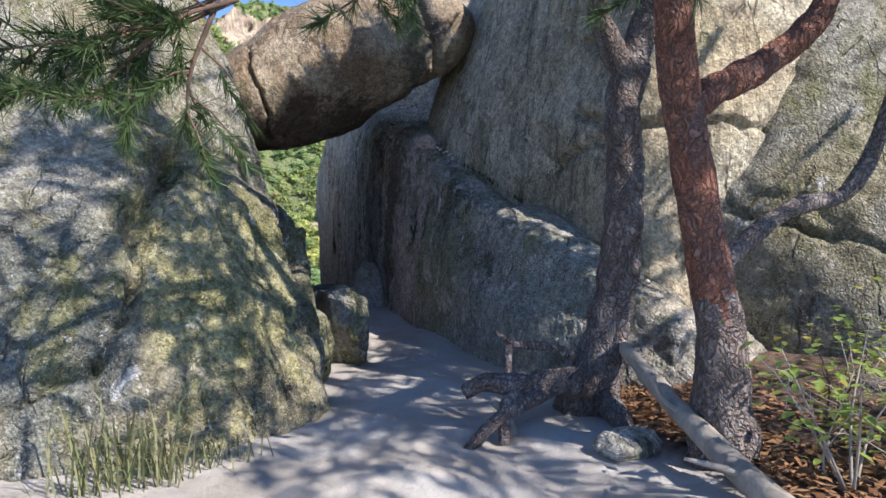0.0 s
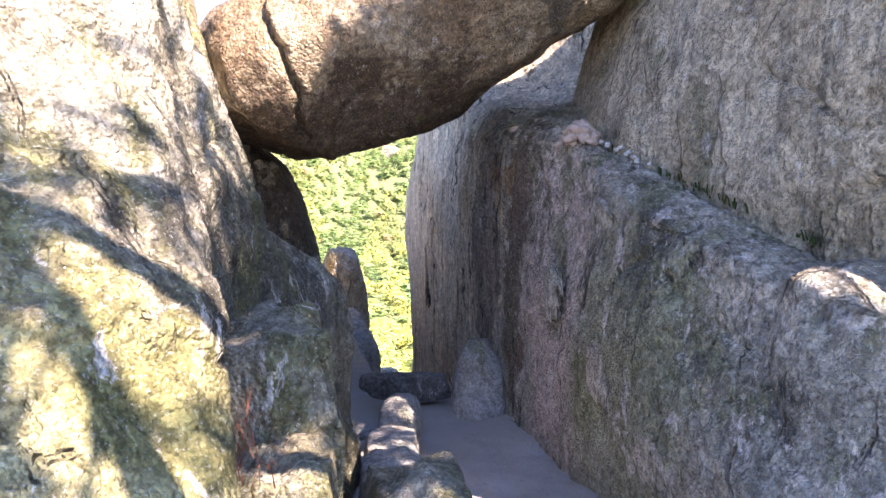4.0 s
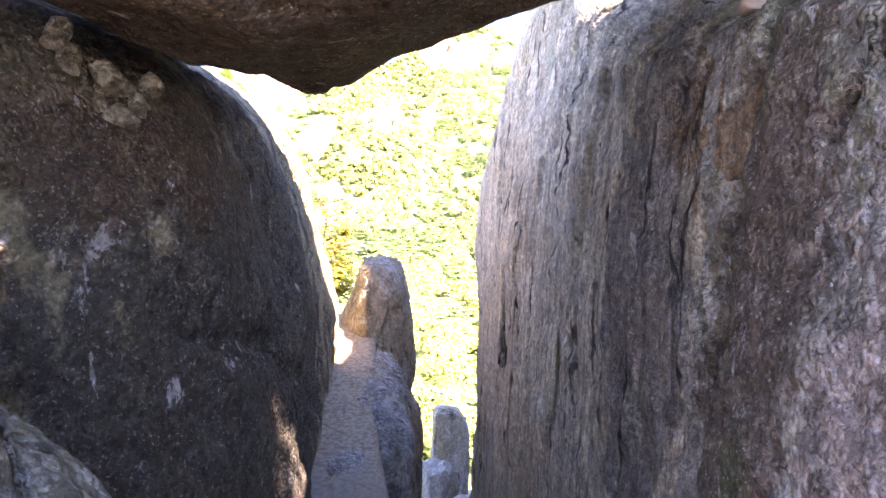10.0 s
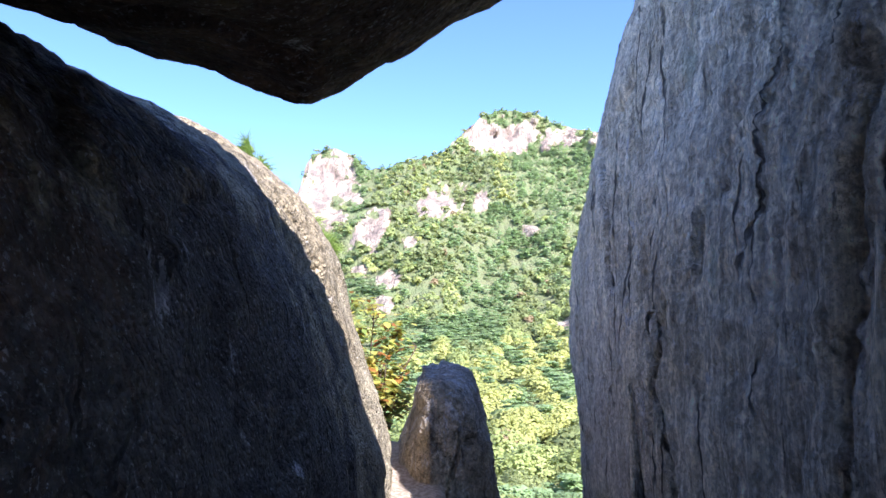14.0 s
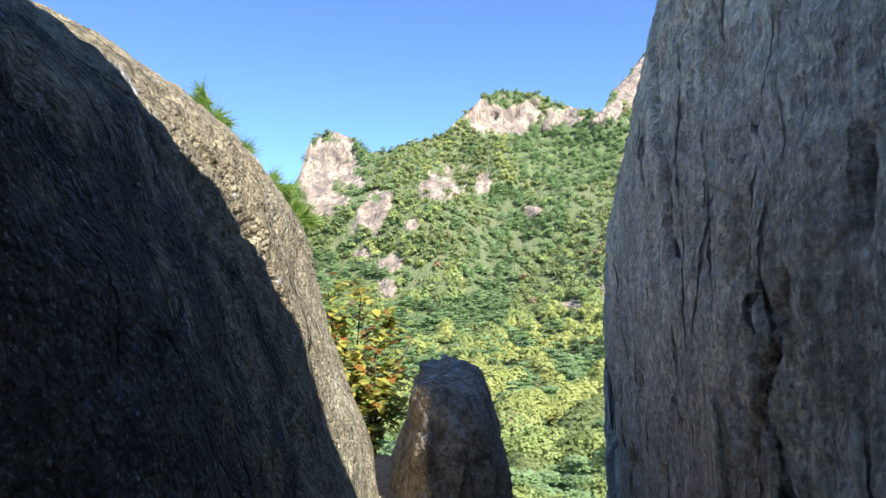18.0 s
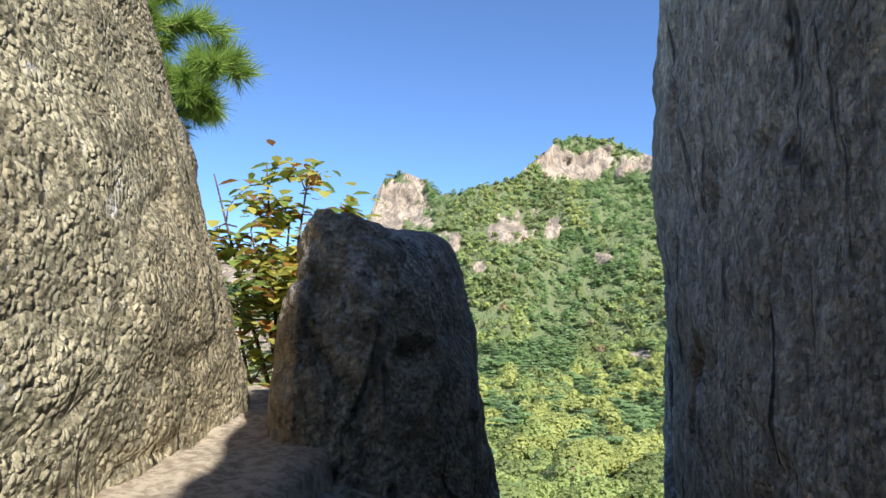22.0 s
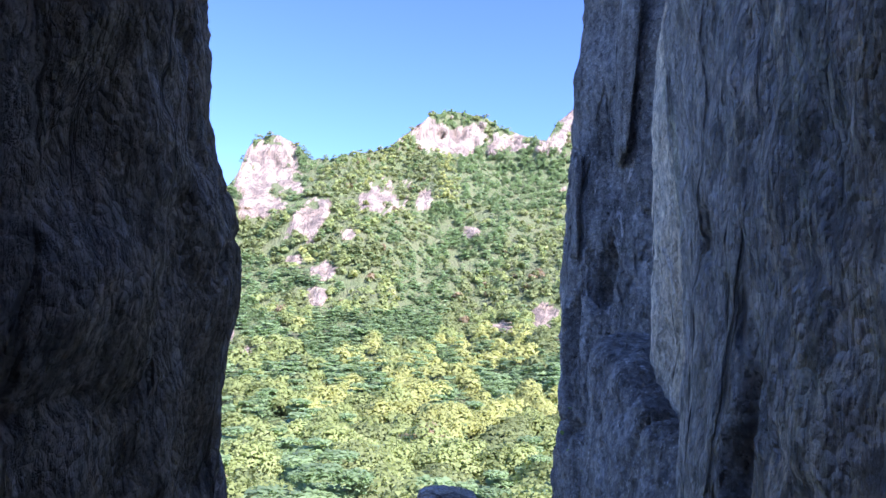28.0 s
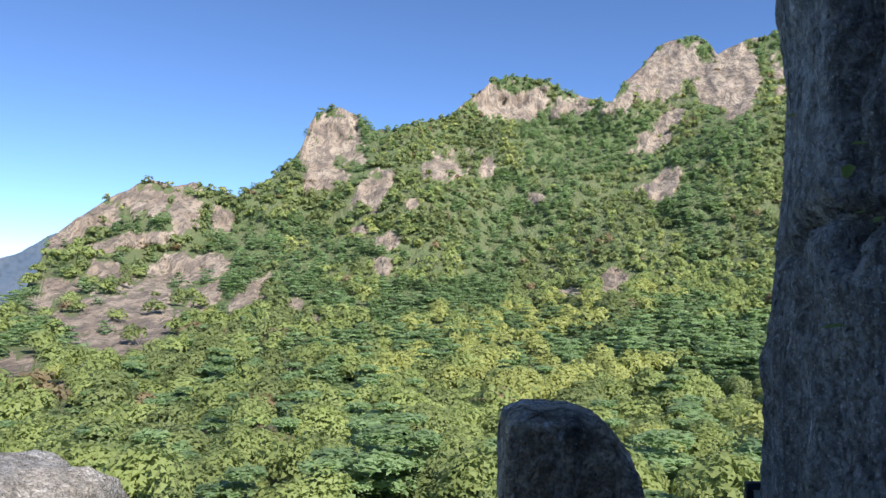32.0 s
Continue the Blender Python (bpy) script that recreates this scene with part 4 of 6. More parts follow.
thing("boulder_upright", boulder("boulder_upright", [
    plan(0.2, [(1.75, 3.9), (1.45, 5.2), (1.3, 6.5), (1.25, 7.6), (1.6, 8.6), (4.5, 9.0), (6.0, 6.5), (4.0, 4.0)]),
    plan(1.0, [(1.72, 4.0), (1.5, 5.0), (1.35, 6.4), (1.27, 7.5), (1.6, 8.6), (4.5, 9.0), (6.0, 6.5), (4.0, 4.0)]),
    plan(2.0, [(1.85, 4.0), (1.55, 5.2), (1.3, 6.5), (1.22, 7.4), (1.55, 8.5), (4.5, 9.0), (6.0, 6.5), (4.0, 4.0)]),
    plan(3.0, [(2.0, 4.2), (1.75, 5.3), (1.58, 6.4), (1.52, 7.4), (1.8, 8.4), (4.5, 8.8), (5.8, 6.5), (4.0, 4.2)]),
] + [
    plan(4.2, [(2.3, 4.5), (2.0, 5.5), (1.9, 6.4), (1.95, 7.4), (2.3, 8.2), (4.4, 8.4), (5.4, 6.5), (4.0, 4.6)]),
    plan(5.4, [(2.9, 5.4), (2.7, 5.9), (2.6, 6.5), (2.7, 7.2), (3.0, 7.7), (4.0, 7.8), (4.6, 6.5), (3.8, 5.4)]),
], M_WALL, 320, 180, 0.04, 0.9, 0.012, pits=0.008, flakes=0.012, marks=[((1.7, 4.6, 1.75), (0.1, 0.25, 0.95), 0.03, 0.1, (1.8, 4.4, 1.75), 0.9), ((1.5, 5.6, 1.9), (0.3, -0.45, 0.85), 0.014, 0.05, (1.5, 5.6, 1.9), 0.5)], cracks=[
    ([(1.74, 5.15, 2.76), (1.71, 4.72, 2.57), (1.73, 4.3, 2.47)], 0.05, 0.13), ([(1.6, 4.98, 2.14), (1.6, 4.6, 1.98), (1.67, 4.25, 1.92), (1.85, 4.05, 1.87)], 0.04, 0.13)], seed=5),
    "tall brown granite boulder above a slanting crack", "boulder")

thing("boulder_dappled", boulder("boulder_dappled", [
    plan(-0.4, [(2.4, 3.5), (2.1, 4.6), (3.0, 6.0), (5.5, 6.5), (7.5, 5.0), (7.0, 2.5), (5.0, 1.8), (3.2, 2.3)]),
    plan(0.8, [(2.35, 3.6), (2.15, 4.6), (3.0, 6.0), (5.5, 6.5), (7.4, 5.0), (7.0, 2.7), (5.0, 2.2), (3.2, 2.7)]),
    plan(1.7, [(2.5, 3.8), (2.35, 4.7), (3.1, 5.9), (5.5, 6.3), (7.2, 5.0), (6.8, 3.0), (5.0, 2.7), (3.3, 3.1)]),
    plan(2.6, [(3.0, 4.1), (2.9, 4.8), (3.4, 5.7), (5.4, 6.0), (6.8, 5.0), (6.4, 3.6), (5.0, 3.4), (3.7, 3.6)]),
] + [
    plan(3.3, [(3.8, 4.4), (3.7, 4.8), (4.0, 5.4), (5.2, 5.6), (6.1, 5.0), (5.8, 4.3), (5.0, 4.1), (4.2, 4.1)]),
], M_LEFT, 200, 100, 0.06, 0.7, 0.014, marks=[((2.5, 3.8, 1.25), (0.1, -0.3, 0.95), 0.025, 0.09, (2.6, 3.7, 1.2), 0.9)], seed=6),
    "weathered granite boulder behind the pines, moss in its cracks", "boulder")

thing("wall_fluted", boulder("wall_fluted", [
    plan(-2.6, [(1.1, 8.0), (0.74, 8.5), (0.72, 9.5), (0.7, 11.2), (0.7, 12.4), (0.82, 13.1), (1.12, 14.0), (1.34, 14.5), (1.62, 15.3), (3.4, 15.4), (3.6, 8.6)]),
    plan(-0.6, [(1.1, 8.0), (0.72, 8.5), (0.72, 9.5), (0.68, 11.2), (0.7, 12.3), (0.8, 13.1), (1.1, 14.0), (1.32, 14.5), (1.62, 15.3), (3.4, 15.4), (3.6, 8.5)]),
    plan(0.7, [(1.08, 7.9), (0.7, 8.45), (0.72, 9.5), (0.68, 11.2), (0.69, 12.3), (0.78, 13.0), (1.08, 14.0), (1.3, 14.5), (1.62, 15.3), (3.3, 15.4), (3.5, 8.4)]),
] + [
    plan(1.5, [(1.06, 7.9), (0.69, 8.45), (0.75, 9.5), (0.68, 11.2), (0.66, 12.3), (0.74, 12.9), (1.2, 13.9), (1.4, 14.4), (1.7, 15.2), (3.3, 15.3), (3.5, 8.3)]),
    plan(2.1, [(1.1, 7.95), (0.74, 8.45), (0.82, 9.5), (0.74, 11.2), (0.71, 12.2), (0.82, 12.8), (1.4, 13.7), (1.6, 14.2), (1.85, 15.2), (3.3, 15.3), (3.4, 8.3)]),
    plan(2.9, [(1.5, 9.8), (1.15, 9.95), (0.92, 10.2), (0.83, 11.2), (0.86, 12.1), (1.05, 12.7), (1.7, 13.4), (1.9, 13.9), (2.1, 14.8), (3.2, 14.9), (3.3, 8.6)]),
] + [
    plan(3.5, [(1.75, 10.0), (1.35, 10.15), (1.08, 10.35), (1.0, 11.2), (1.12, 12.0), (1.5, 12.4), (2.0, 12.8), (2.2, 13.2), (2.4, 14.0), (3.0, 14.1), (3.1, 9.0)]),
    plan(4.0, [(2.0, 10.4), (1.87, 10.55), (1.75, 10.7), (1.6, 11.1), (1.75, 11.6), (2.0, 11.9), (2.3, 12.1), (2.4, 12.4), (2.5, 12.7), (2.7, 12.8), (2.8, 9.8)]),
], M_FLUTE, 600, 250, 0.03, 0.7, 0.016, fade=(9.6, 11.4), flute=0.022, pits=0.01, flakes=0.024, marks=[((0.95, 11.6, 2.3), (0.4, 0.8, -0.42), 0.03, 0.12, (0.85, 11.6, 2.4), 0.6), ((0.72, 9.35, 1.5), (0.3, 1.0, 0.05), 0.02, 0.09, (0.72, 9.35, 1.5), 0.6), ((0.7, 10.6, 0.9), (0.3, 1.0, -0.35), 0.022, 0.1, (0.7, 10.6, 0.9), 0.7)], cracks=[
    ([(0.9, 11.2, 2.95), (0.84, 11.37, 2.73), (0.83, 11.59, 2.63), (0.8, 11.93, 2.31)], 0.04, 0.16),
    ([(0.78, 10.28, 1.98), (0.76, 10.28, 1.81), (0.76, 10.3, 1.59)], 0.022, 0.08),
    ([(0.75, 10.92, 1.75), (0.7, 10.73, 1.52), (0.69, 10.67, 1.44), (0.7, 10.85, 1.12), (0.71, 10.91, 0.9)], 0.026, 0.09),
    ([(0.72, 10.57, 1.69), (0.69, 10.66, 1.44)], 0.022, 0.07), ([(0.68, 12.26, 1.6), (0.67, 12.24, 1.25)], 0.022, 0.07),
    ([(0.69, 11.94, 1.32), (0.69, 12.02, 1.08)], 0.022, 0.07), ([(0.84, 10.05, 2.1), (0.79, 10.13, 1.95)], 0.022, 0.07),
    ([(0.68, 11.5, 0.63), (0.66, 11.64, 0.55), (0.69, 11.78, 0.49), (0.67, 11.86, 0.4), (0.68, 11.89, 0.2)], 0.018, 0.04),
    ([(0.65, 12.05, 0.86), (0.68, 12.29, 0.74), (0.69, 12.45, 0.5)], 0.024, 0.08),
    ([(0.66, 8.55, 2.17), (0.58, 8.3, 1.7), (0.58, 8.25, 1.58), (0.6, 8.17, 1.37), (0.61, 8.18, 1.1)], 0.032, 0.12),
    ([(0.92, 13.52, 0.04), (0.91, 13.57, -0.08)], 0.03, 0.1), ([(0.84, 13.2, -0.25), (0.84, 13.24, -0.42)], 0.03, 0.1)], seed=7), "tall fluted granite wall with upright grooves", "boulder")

thing("wall_striped", boulder("wall_striped", [
    plan(-3.6, [(1.44, 15.9), (1.34, 16.5), (1.74, 17.4), (3.54, 17.4), (3.74, 15.0), (2.04, 15.0)]),
    plan(-1.6, [(1.50, 15.8), (1.39, 16.35), (1.74, 17.2), (3.54, 17.2), (3.64, 15.0), (1.94, 15.0)]),
    plan(-0.6, [(1.56, 15.75), (1.40, 16.3), (1.74, 17.1), (3.54, 17.2), (3.64, 15.0), (1.94, 15.0)]),
    plan(0.5, [(1.60, 15.75), (1.42, 16.3), (1.79, 17.0), (3.44, 17.1), (3.54, 15.0), (1.94, 15.0)]),
    plan(2.2, [(1.69, 15.8), (1.56, 16.3), (1.94, 16.9), (3.34, 17.0), (3.44, 15.0), (2.04, 15.0)]),
    plan(3.6, [(2.04, 15.9), (1.94, 16.2), (2.24, 16.6), (3.14, 16.7), (3.24, 15.2), (2.34, 15.2)]),
] + [
    plan(4.2, [(2.34, 15.9), (2.29, 16.1), (2.54, 16.3), (2.94, 16.3), (3.04, 15.6), (2.64, 15.6)]),
], M_STRIPE, 300, 220, 0.03, 0.6, 0.014, flute=0.018, pits=0.012, flakes=0.016, marks=[((1.45, 16.2, -0.78), (0.0, 0.12, 1.0), 0.025, 0.07, (1.45, 16.3, -0.78), 0.5)], cracks=[
    ([(1.44, 16.1, 0.0), (1.41, 16.16, -0.25), (1.39, 16.17, -0.53), (1.38, 16.17, -1.0)], 0.035, 0.12), ([(1.53, 15.93, 0.27), (1.49, 15.99, -0.15)], 0.05, 0.14)], seed=8), "dark striped granite wall at the end of the gap", "boulder")

thing("ledge_block", boulder("ledge_block", [
    plan(-2.8, [(1.16, 14.25), (1.24, 15.0), (1.36, 15.6), (2.4, 15.65), (2.5, 14.0), (1.5, 13.9)]),
    plan(-1.2, [(1.18, 14.3), (1.24, 15.0), (1.38, 15.6), (2.4, 15.65), (2.5, 14.0), (1.5, 13.9)]),
    [(1.2, 14.32, -0.68), (1.26, 15.0, -0.56), (1.39, 15.6, -0.44), (2.4, 15.65, -0.4), (2.5, 14.0, -0.6), (1.5, 13.9, -0.68)],
    [(1.25, 14.4, -0.53), (1.31, 15.02, -0.39), (1.42, 15.56, -0.27), (2.4, 15.6, -0.25), (2.4, 14.2, -0.5), (1.6, 14.1, -0.53)],
    [(1.4, 14.6, -0.47), (1.5, 15.1, -0.36), (1.6, 15.5, -0.24), (2.2, 15.5, -0.22), (2.2, 14.6, -0.42), (1.8, 14.4, -0.47)],
], M_STRIPE, 240, 140, 0.03, 0.3, 0.02, pits=0.014, marks=[((1.25, 14.8, -0.8), (0, 0.8, 0.5), 0.03, 0.07, (1.25, 14.8, -0.8), 0.4)], seed=9), "blocky granite ledge against the striped wall", "boulder")

thing("pillar_stone", boulder("pillar_stone", [
    plan(-2.6, [(-0.3, 12.3), (0.08, 12.5), (0.12, 13.0), (0.04, 13.85), (-0.5, 14.4), (-1.1, 13.8), (-1.0, 12.8)]),
    plan(-0.9, [(-0.2, 12.25), (0.1, 12.5), (0.12, 13.0), (0.07, 13.98), (-0.4, 14.3), (-0.9, 13.7), (-0.85, 12.7)]),
    plan(0.0, [(-0.26, 11.98), (0.08, 12.36), (0.12, 13.0), (0.0, 13.95), (-0.35, 14.2), (-0.75, 13.6), (-0.68, 12.6)]),
    plan(0.45, [(-0.31, 11.92), (0.05, 12.32), (0.1, 13.0), (-0.04, 13.8), (-0.35, 13.95), (-0.6, 13.3), (-0.52, 12.3)]),
    plan(0.85, [(-0.31, 11.95), (0.01, 12.34), (0.06, 12.9), (-0.08, 13.5), (-0.3, 13.65), (-0.48, 13.1), (-0.44, 12.3)]),
] + [
    plan(1.06, [(-0.3, 12.0), (-0.03, 12.36), (0.01, 12.9), (-0.1, 13.3), (-0.3, 13.4), (-0.42, 13.0), (-0.41, 12.25)]),
    plan(1.16, [(-0.29, 12.1), (-0.1, 12.4), (-0.07, 12.85), (-0.14, 13.1), (-0.28, 13.2), (-0.37, 12.9), (-0.38, 12.3)]),
    plan(1.19, [(-0.28, 12.45), (-0.2, 12.55), (-0.2, 12.9), (-0.24, 13.2), (-0.3, 13.3), (-0.38, 13.0), (-0.36, 12.6)]),
], M_PILLAR, 300, 240, 0.035, 0.35, 0.018, pits=0.016, cracks=[
    ([(0.1, 12.47, 0.36), (0.12, 12.49, 0.1), (0.11, 12.5, -0.2)], 0.024, 0.08), ([(-0.14, 12.12, 0.7), (-0.1, 12.15, 0.76), (-0.03, 12.22, 0.76), (0.01, 12.29, 0.7)], 0.03, 0.06)], seed=10), "upright dark granite pillar with a rounded top", "boulder")

thing("shoulder_block", boulder("shoulder_block", [
    plan(-1.9, [(-0.25, 11.7), (0.14, 11.8), (0.2, 12.4), (-0.05, 12.7), (-0.5, 12.5), (-0.45, 11.8)]),
    plan(-0.6, [(-0.2, 11.7), (0.14, 11.85), (0.2, 12.4), (-0.05, 12.7), (-0.45, 12.5), (-0.4, 11.8)]),
    plan(-0.12, [(-0.15, 11.78), (0.12, 11.92), (0.17, 12.38), (-0.05, 12.6), (-0.4, 12.4), (-0.35, 11.85)]),
    plan(0.03, [(-0.1, 11.9), (0.05, 12.02), (0.08, 12.3), (-0.1, 12.45), (-0.28, 12.35), (-0.25, 11.95)]),
], M_PILLAR, 200, 120, 0.025, 0.3, 0.015, pits=0.014, seed=12), "rounded granite block at the foot of the pillar", "boulder")

thing("bench_edge", boulder("bench_edge", [
    plan(-1.6, [(0.06, 10.2), (0.09, 11.0), (0.1, 11.9), (-0.1, 12.4), (-0.45, 12.3), (-0.45, 10.4)]),
    plan(-0.1, [(0.02, 10.35), (0.05, 11.0), (0.06, 11.8), (-0.1, 12.3), (-0.45, 12.2), (-0.45, 10.5)]),
    plan(0.3, [(-0.04, 10.6), (-0.02, 11.1), (0.0, 11.75), (-0.14, 12.2), (-0.4, 12.1), (-0.4, 10.7)]),
    plan(0.43, [(-0.12, 10.9), (-0.1, 11.25), (-0.08, 11.75), (-0.18, 12.1), (-0.36, 12.0), (-0.34, 11.0)]),
    plan(0.48, [(-0.2, 11.2), (-0.18, 11.35), (-0.17, 11.7), (-0.22, 11.9), (-0.3, 11.85), (-0.29, 11.3)]),
], M_PILLAR, 240, 130, 0.04, 0.3, 0.02, pits=0.014, seed=15), "rough dark granite edge below the sandy bench", "boulder")

# ---- loose scales and moss on the rock faces ----
def flake(parent, seed, at, size, turn, mat, label):
    """A thin scale of rock standing proud of its wall."""
    ob = part("flake", pebble(seed, *size, mat=mat, name="flake", box=0.7, n=4, rough=0.16, cut=4), bpy.data.objects[parent], label)
    ob.matrix_world = pose(*at, *turn)


for i, (x, y, z, w, h, a) in enumerate([(0.74, 8.75, 0.75, 0.2, 0.8, 3), (0.75, 9.15, 1.1, 0.16, 0.6, -3), (0.74, 8.95, 0.15, 0.22, 0.55, 2), (0.74, 9.7, 0.35, 0.2, 0.75, -2), (0.71, 10.5, -0.1, 0.3, 0.8, 4), (0.7, 11.1, 0.5, 0.26, 0.7, -5), (0.71, 11.9, -0.5, 0.3, 0.7, 4)]):
    flake("wall_fluted", 200 + i, (x, y, z), (0.07, w, h), (a, 0, 3 * a), M_FLUTE, "upright weathered rock scale")
for i, (x, y, z, w, h, a) in enumerate([(0.79, 6.4, 0.5, 0.34, 0.3, 8), (0.77, 7.0, 0.85, 0.3, 0.34, -6), (0.78, 5.9, 0.25, 0.4, 0.26, 12), (0.78, 7.5, 0.4, 0.26, 0.4, 5), (0.92, 6.6, 1.35, 0.3, 0.22, 14)]):
    flake("slab", 220 + i, (x, y, z), (0.06, w, h), (a, -3, 0), M_SLAB, "flat crusted rock scale with white lichen")
for i, (x, y, z, w, h, a) in enumerate([(1.52, 15.85, -1.2, 0.24, 0.8, 3), (1.44, 16.2, 0.1, 0.2, 0.7, -4), (1.58, 15.85, 0.6, 0.22, 0.9, 5)]):
    flake("wall_striped", 240 + i, (x, y, z), (0.07, w, h), (a, 0, 0), M_STRIPE, "upright dark rock scale")
for i, (x, y, z, w, h, a) in enumerate([(-1.0, 5.35, 0.9, 0.3, 0.6, 6), (-0.92, 5.95, 0.6, 0.3, 0.5, -5), (-0.62, 6.75, 0.3, 0.3, 0.5, 8)]):
    flake("boulder_leaning", 250 + i, (x, y, z), (0.07, w, h), (a, -12, 20), M_LEFT, "mossy rock scale")
for i, (x, y, z, w, h, a) in enumerate([(1.52, 5.4, 1.6, 0.5, 0.3, 20), (1.4, 6.3, 2.1, 0.5, 0.35, 10)]):
    flake("boulder_upright", 260 + i, (x, y, z), (0.07, w, h), (a, 6, 12), M_WALL, "brown rock scale above the crack")

# ---- loose and set stones ----
BLOCK = "mossy granite block set against the leaning boulder"
stone("stone_block", 21, (-0.76, 5.6, -0.08), (0.42, 0.72, 1.24), (0, -3, 4), M_LEFT, BLOCK + ", the tallest", "stone", "blocks along the trail", box=0.75, n=5)
stone("stone_block", 22, (-0.76, 5.12, -0.08), (0.42, 0.5, 0.86), (0, -4, -6), M_LEFT, BLOCK, "stone", "blocks along the trail", box=0.7, n=5)
stone("stone_block", 23, (-0.74, 4.72, -0.06), (0.36, 0.46, 0.56), (0, 6, 10), M_LEFT, BLOCK + ", rounded", "stone", "blocks along the trail", box=0.4, n=5)
stone("stone_block", 24, (-0.35, 5.3, -0.06), (0.36, 0.62, 0.64), (0, 3, 3), M_LEFT, "squared mossy granite block beside the sandy trail", "stone", "blocks along the trail", box=0.75, n=5)
KERB = "low grey granite stone edging the sandy trail"
stone("kerb_stone", 25, (-0.33, 6.05, -0.06), (0.34, 0.8, 0.46), (0, 0, -4), M_STONE, KERB, "stone", "blocks along the trail", box=0.5, n=5, cut=0, rough=0.05)
stone("kerb_stone", 26, (-0.25, 6.85, -0.06), (0.32, 0.66, 0.36), (0, 0, -8), M_STONE, KERB, "stone", "blocks along the trail", box=0.5, n=5, cut=0, rough=0.05)
stone("kerb_stone", 27, (-0.12, 7.5, -0.06), (0.28, 0.62, 0.4), (0, 0, -12), M_STONE, KERB + ", rounded", "stone", "blocks along the trail", box=0.4, n=5, cut=0, rough=0.05)
stone("kerb_stone", 28, (-0.36, 7.75, -0.04), (0.24, 0.3, 0.14), (0, 0, 30), M_STONE, KERB + ", small and flat", "stone", "blocks along the trail", box=0.5, n=4)
stone("sill_stone", 29, (0.02, 8.42, 0.09), (0.8, 0.22, 0.22), (0, -3, -38), M_SILL, "long dark granite stone lying across the trail", "stone", box=0.62, n=5)
thing("leaning_stone", boulder("leaning_stone", [
    plan(-0.06, [(0.36, 7.85), (0.5, 7.78), (0.64, 7.84), (0.68, 8.0), (0.5, 8.12), (0.37, 8.05)]),
    plan(0.12, [(0.33, 7.86), (0.5, 7.76), (0.68, 7.84), (0.71, 8.0), (0.52, 8.13), (0.35, 8.06)]),
    plan(0.34, [(0.34, 7.9), (0.48, 7.8), (0.66, 7.87), (0.7, 8.01), (0.52, 8.12), (0.36, 8.06)]),
    plan(0.52, [(0.4, 7.95), (0.5, 7.88), (0.62, 7.92), (0.66, 8.02), (0.54, 8.1), (0.42, 8.06)]),
    plan(0.61, [(0.47, 7.99), (0.52, 7.96), (0.58, 7.98), (0.6, 8.03), (0.54, 8.07), (0.48, 8.05)]),
], M_STONE, 90, 70, 0.015, 0.2, 0.008, seed=17, soft=0.6), "grey tapered stone leaning on the fluted wall", "stone")
stone("bench_stone", 33, (-0.33, 9.9, 0.05), (0.3, 0.5, 0.18), (0, 0, 20), M_PALE, "flat granite stone sunk into the sandy bench", "stone", box=0.5, n=4)
stone("flat_rock", 34, (0.62, 2.62, -0.03), (0.36, 0.24, 0.14), (0, 0, 12), M_SLAB, "flat grey rock half sunk in the sand", "stone", box=0.3, n=4)

thing("seat_stone", boulder("seat_stone", [
    plan(-3.6, [(0.66, 17.3), (0.95, 17.26), (1.26, 17.3), (1.28, 17.8), (0.95, 17.85), (0.66, 17.8)]),
    plan(-1.95, [(0.68, 17.3), (0.95, 17.27), (1.25, 17.32), (1.27, 17.8), (0.95, 17.84), (0.68, 17.8)]),
    plan(-1.68, [(0.685, 17.3), (0.95, 17.28), (1.2, 17.32), (1.22, 17.78), (0.95, 17.82), (0.685, 17.78)]),
    plan(-1.5, [(0.7, 17.32), (0.9, 17.3), (1.08, 17.36), (1.1, 17.74), (0.9, 17.78), (0.7, 17.75)]),
    plan(-1.455, [(0.76, 17.4), (0.88, 17.38), (0.98, 17.42), (0.98, 17.66), (0.88, 17.68), (0.78, 17.66)]),
], M_PILLAR, 150, 130, 0.012, 0.3, 0.012, pits=0.008, soft=0.45, seed=16), "squared dark granite boulder with a rounded top below the gap", "boulder")
stone("step_rock", 36, (0.62, 16.1, -3.1), (0.62, 0.7, 1.2), (0, 0, 20), M_PALE, "pale sunlit granite rock below the gap", "boulder", "rocks below the gap", box=0.45, n=5)
stone("step_rock", 37, (1.0, 15.3, -3.1), (0.5, 0.6, 1.0), (0, 0, -10), M_PALE, "pale sunlit granite rock below the gap", "boulder", "rocks below the gap", box=0.45, n=5)
stone("pale_boulder", 38, (-2.3, 18.0, -4.55), (2.3, 2.4, 2.55), (0, 4, 0), M_PALE, "pale sunlit granite boulder on the slope", "boulder", box=0.3, n=5, cut=1)

# steps worn into the trench
for i, y in enumerate((9.75, 10.3, 10.9, 11.7, 12.6, 13.5)):
    z = float(trail_height(np.array([0.35]), np.array([y]))[0])
    stone("step_stone", 50 + i, (0.36, y, z - 0.1), (0.62, 0.42, 0.2), (0, 0, 8 * (-1) ** i), M_STONE, "worn granite step in the narrow gap", "step", "steps in the gap", box=0.6, n=4)

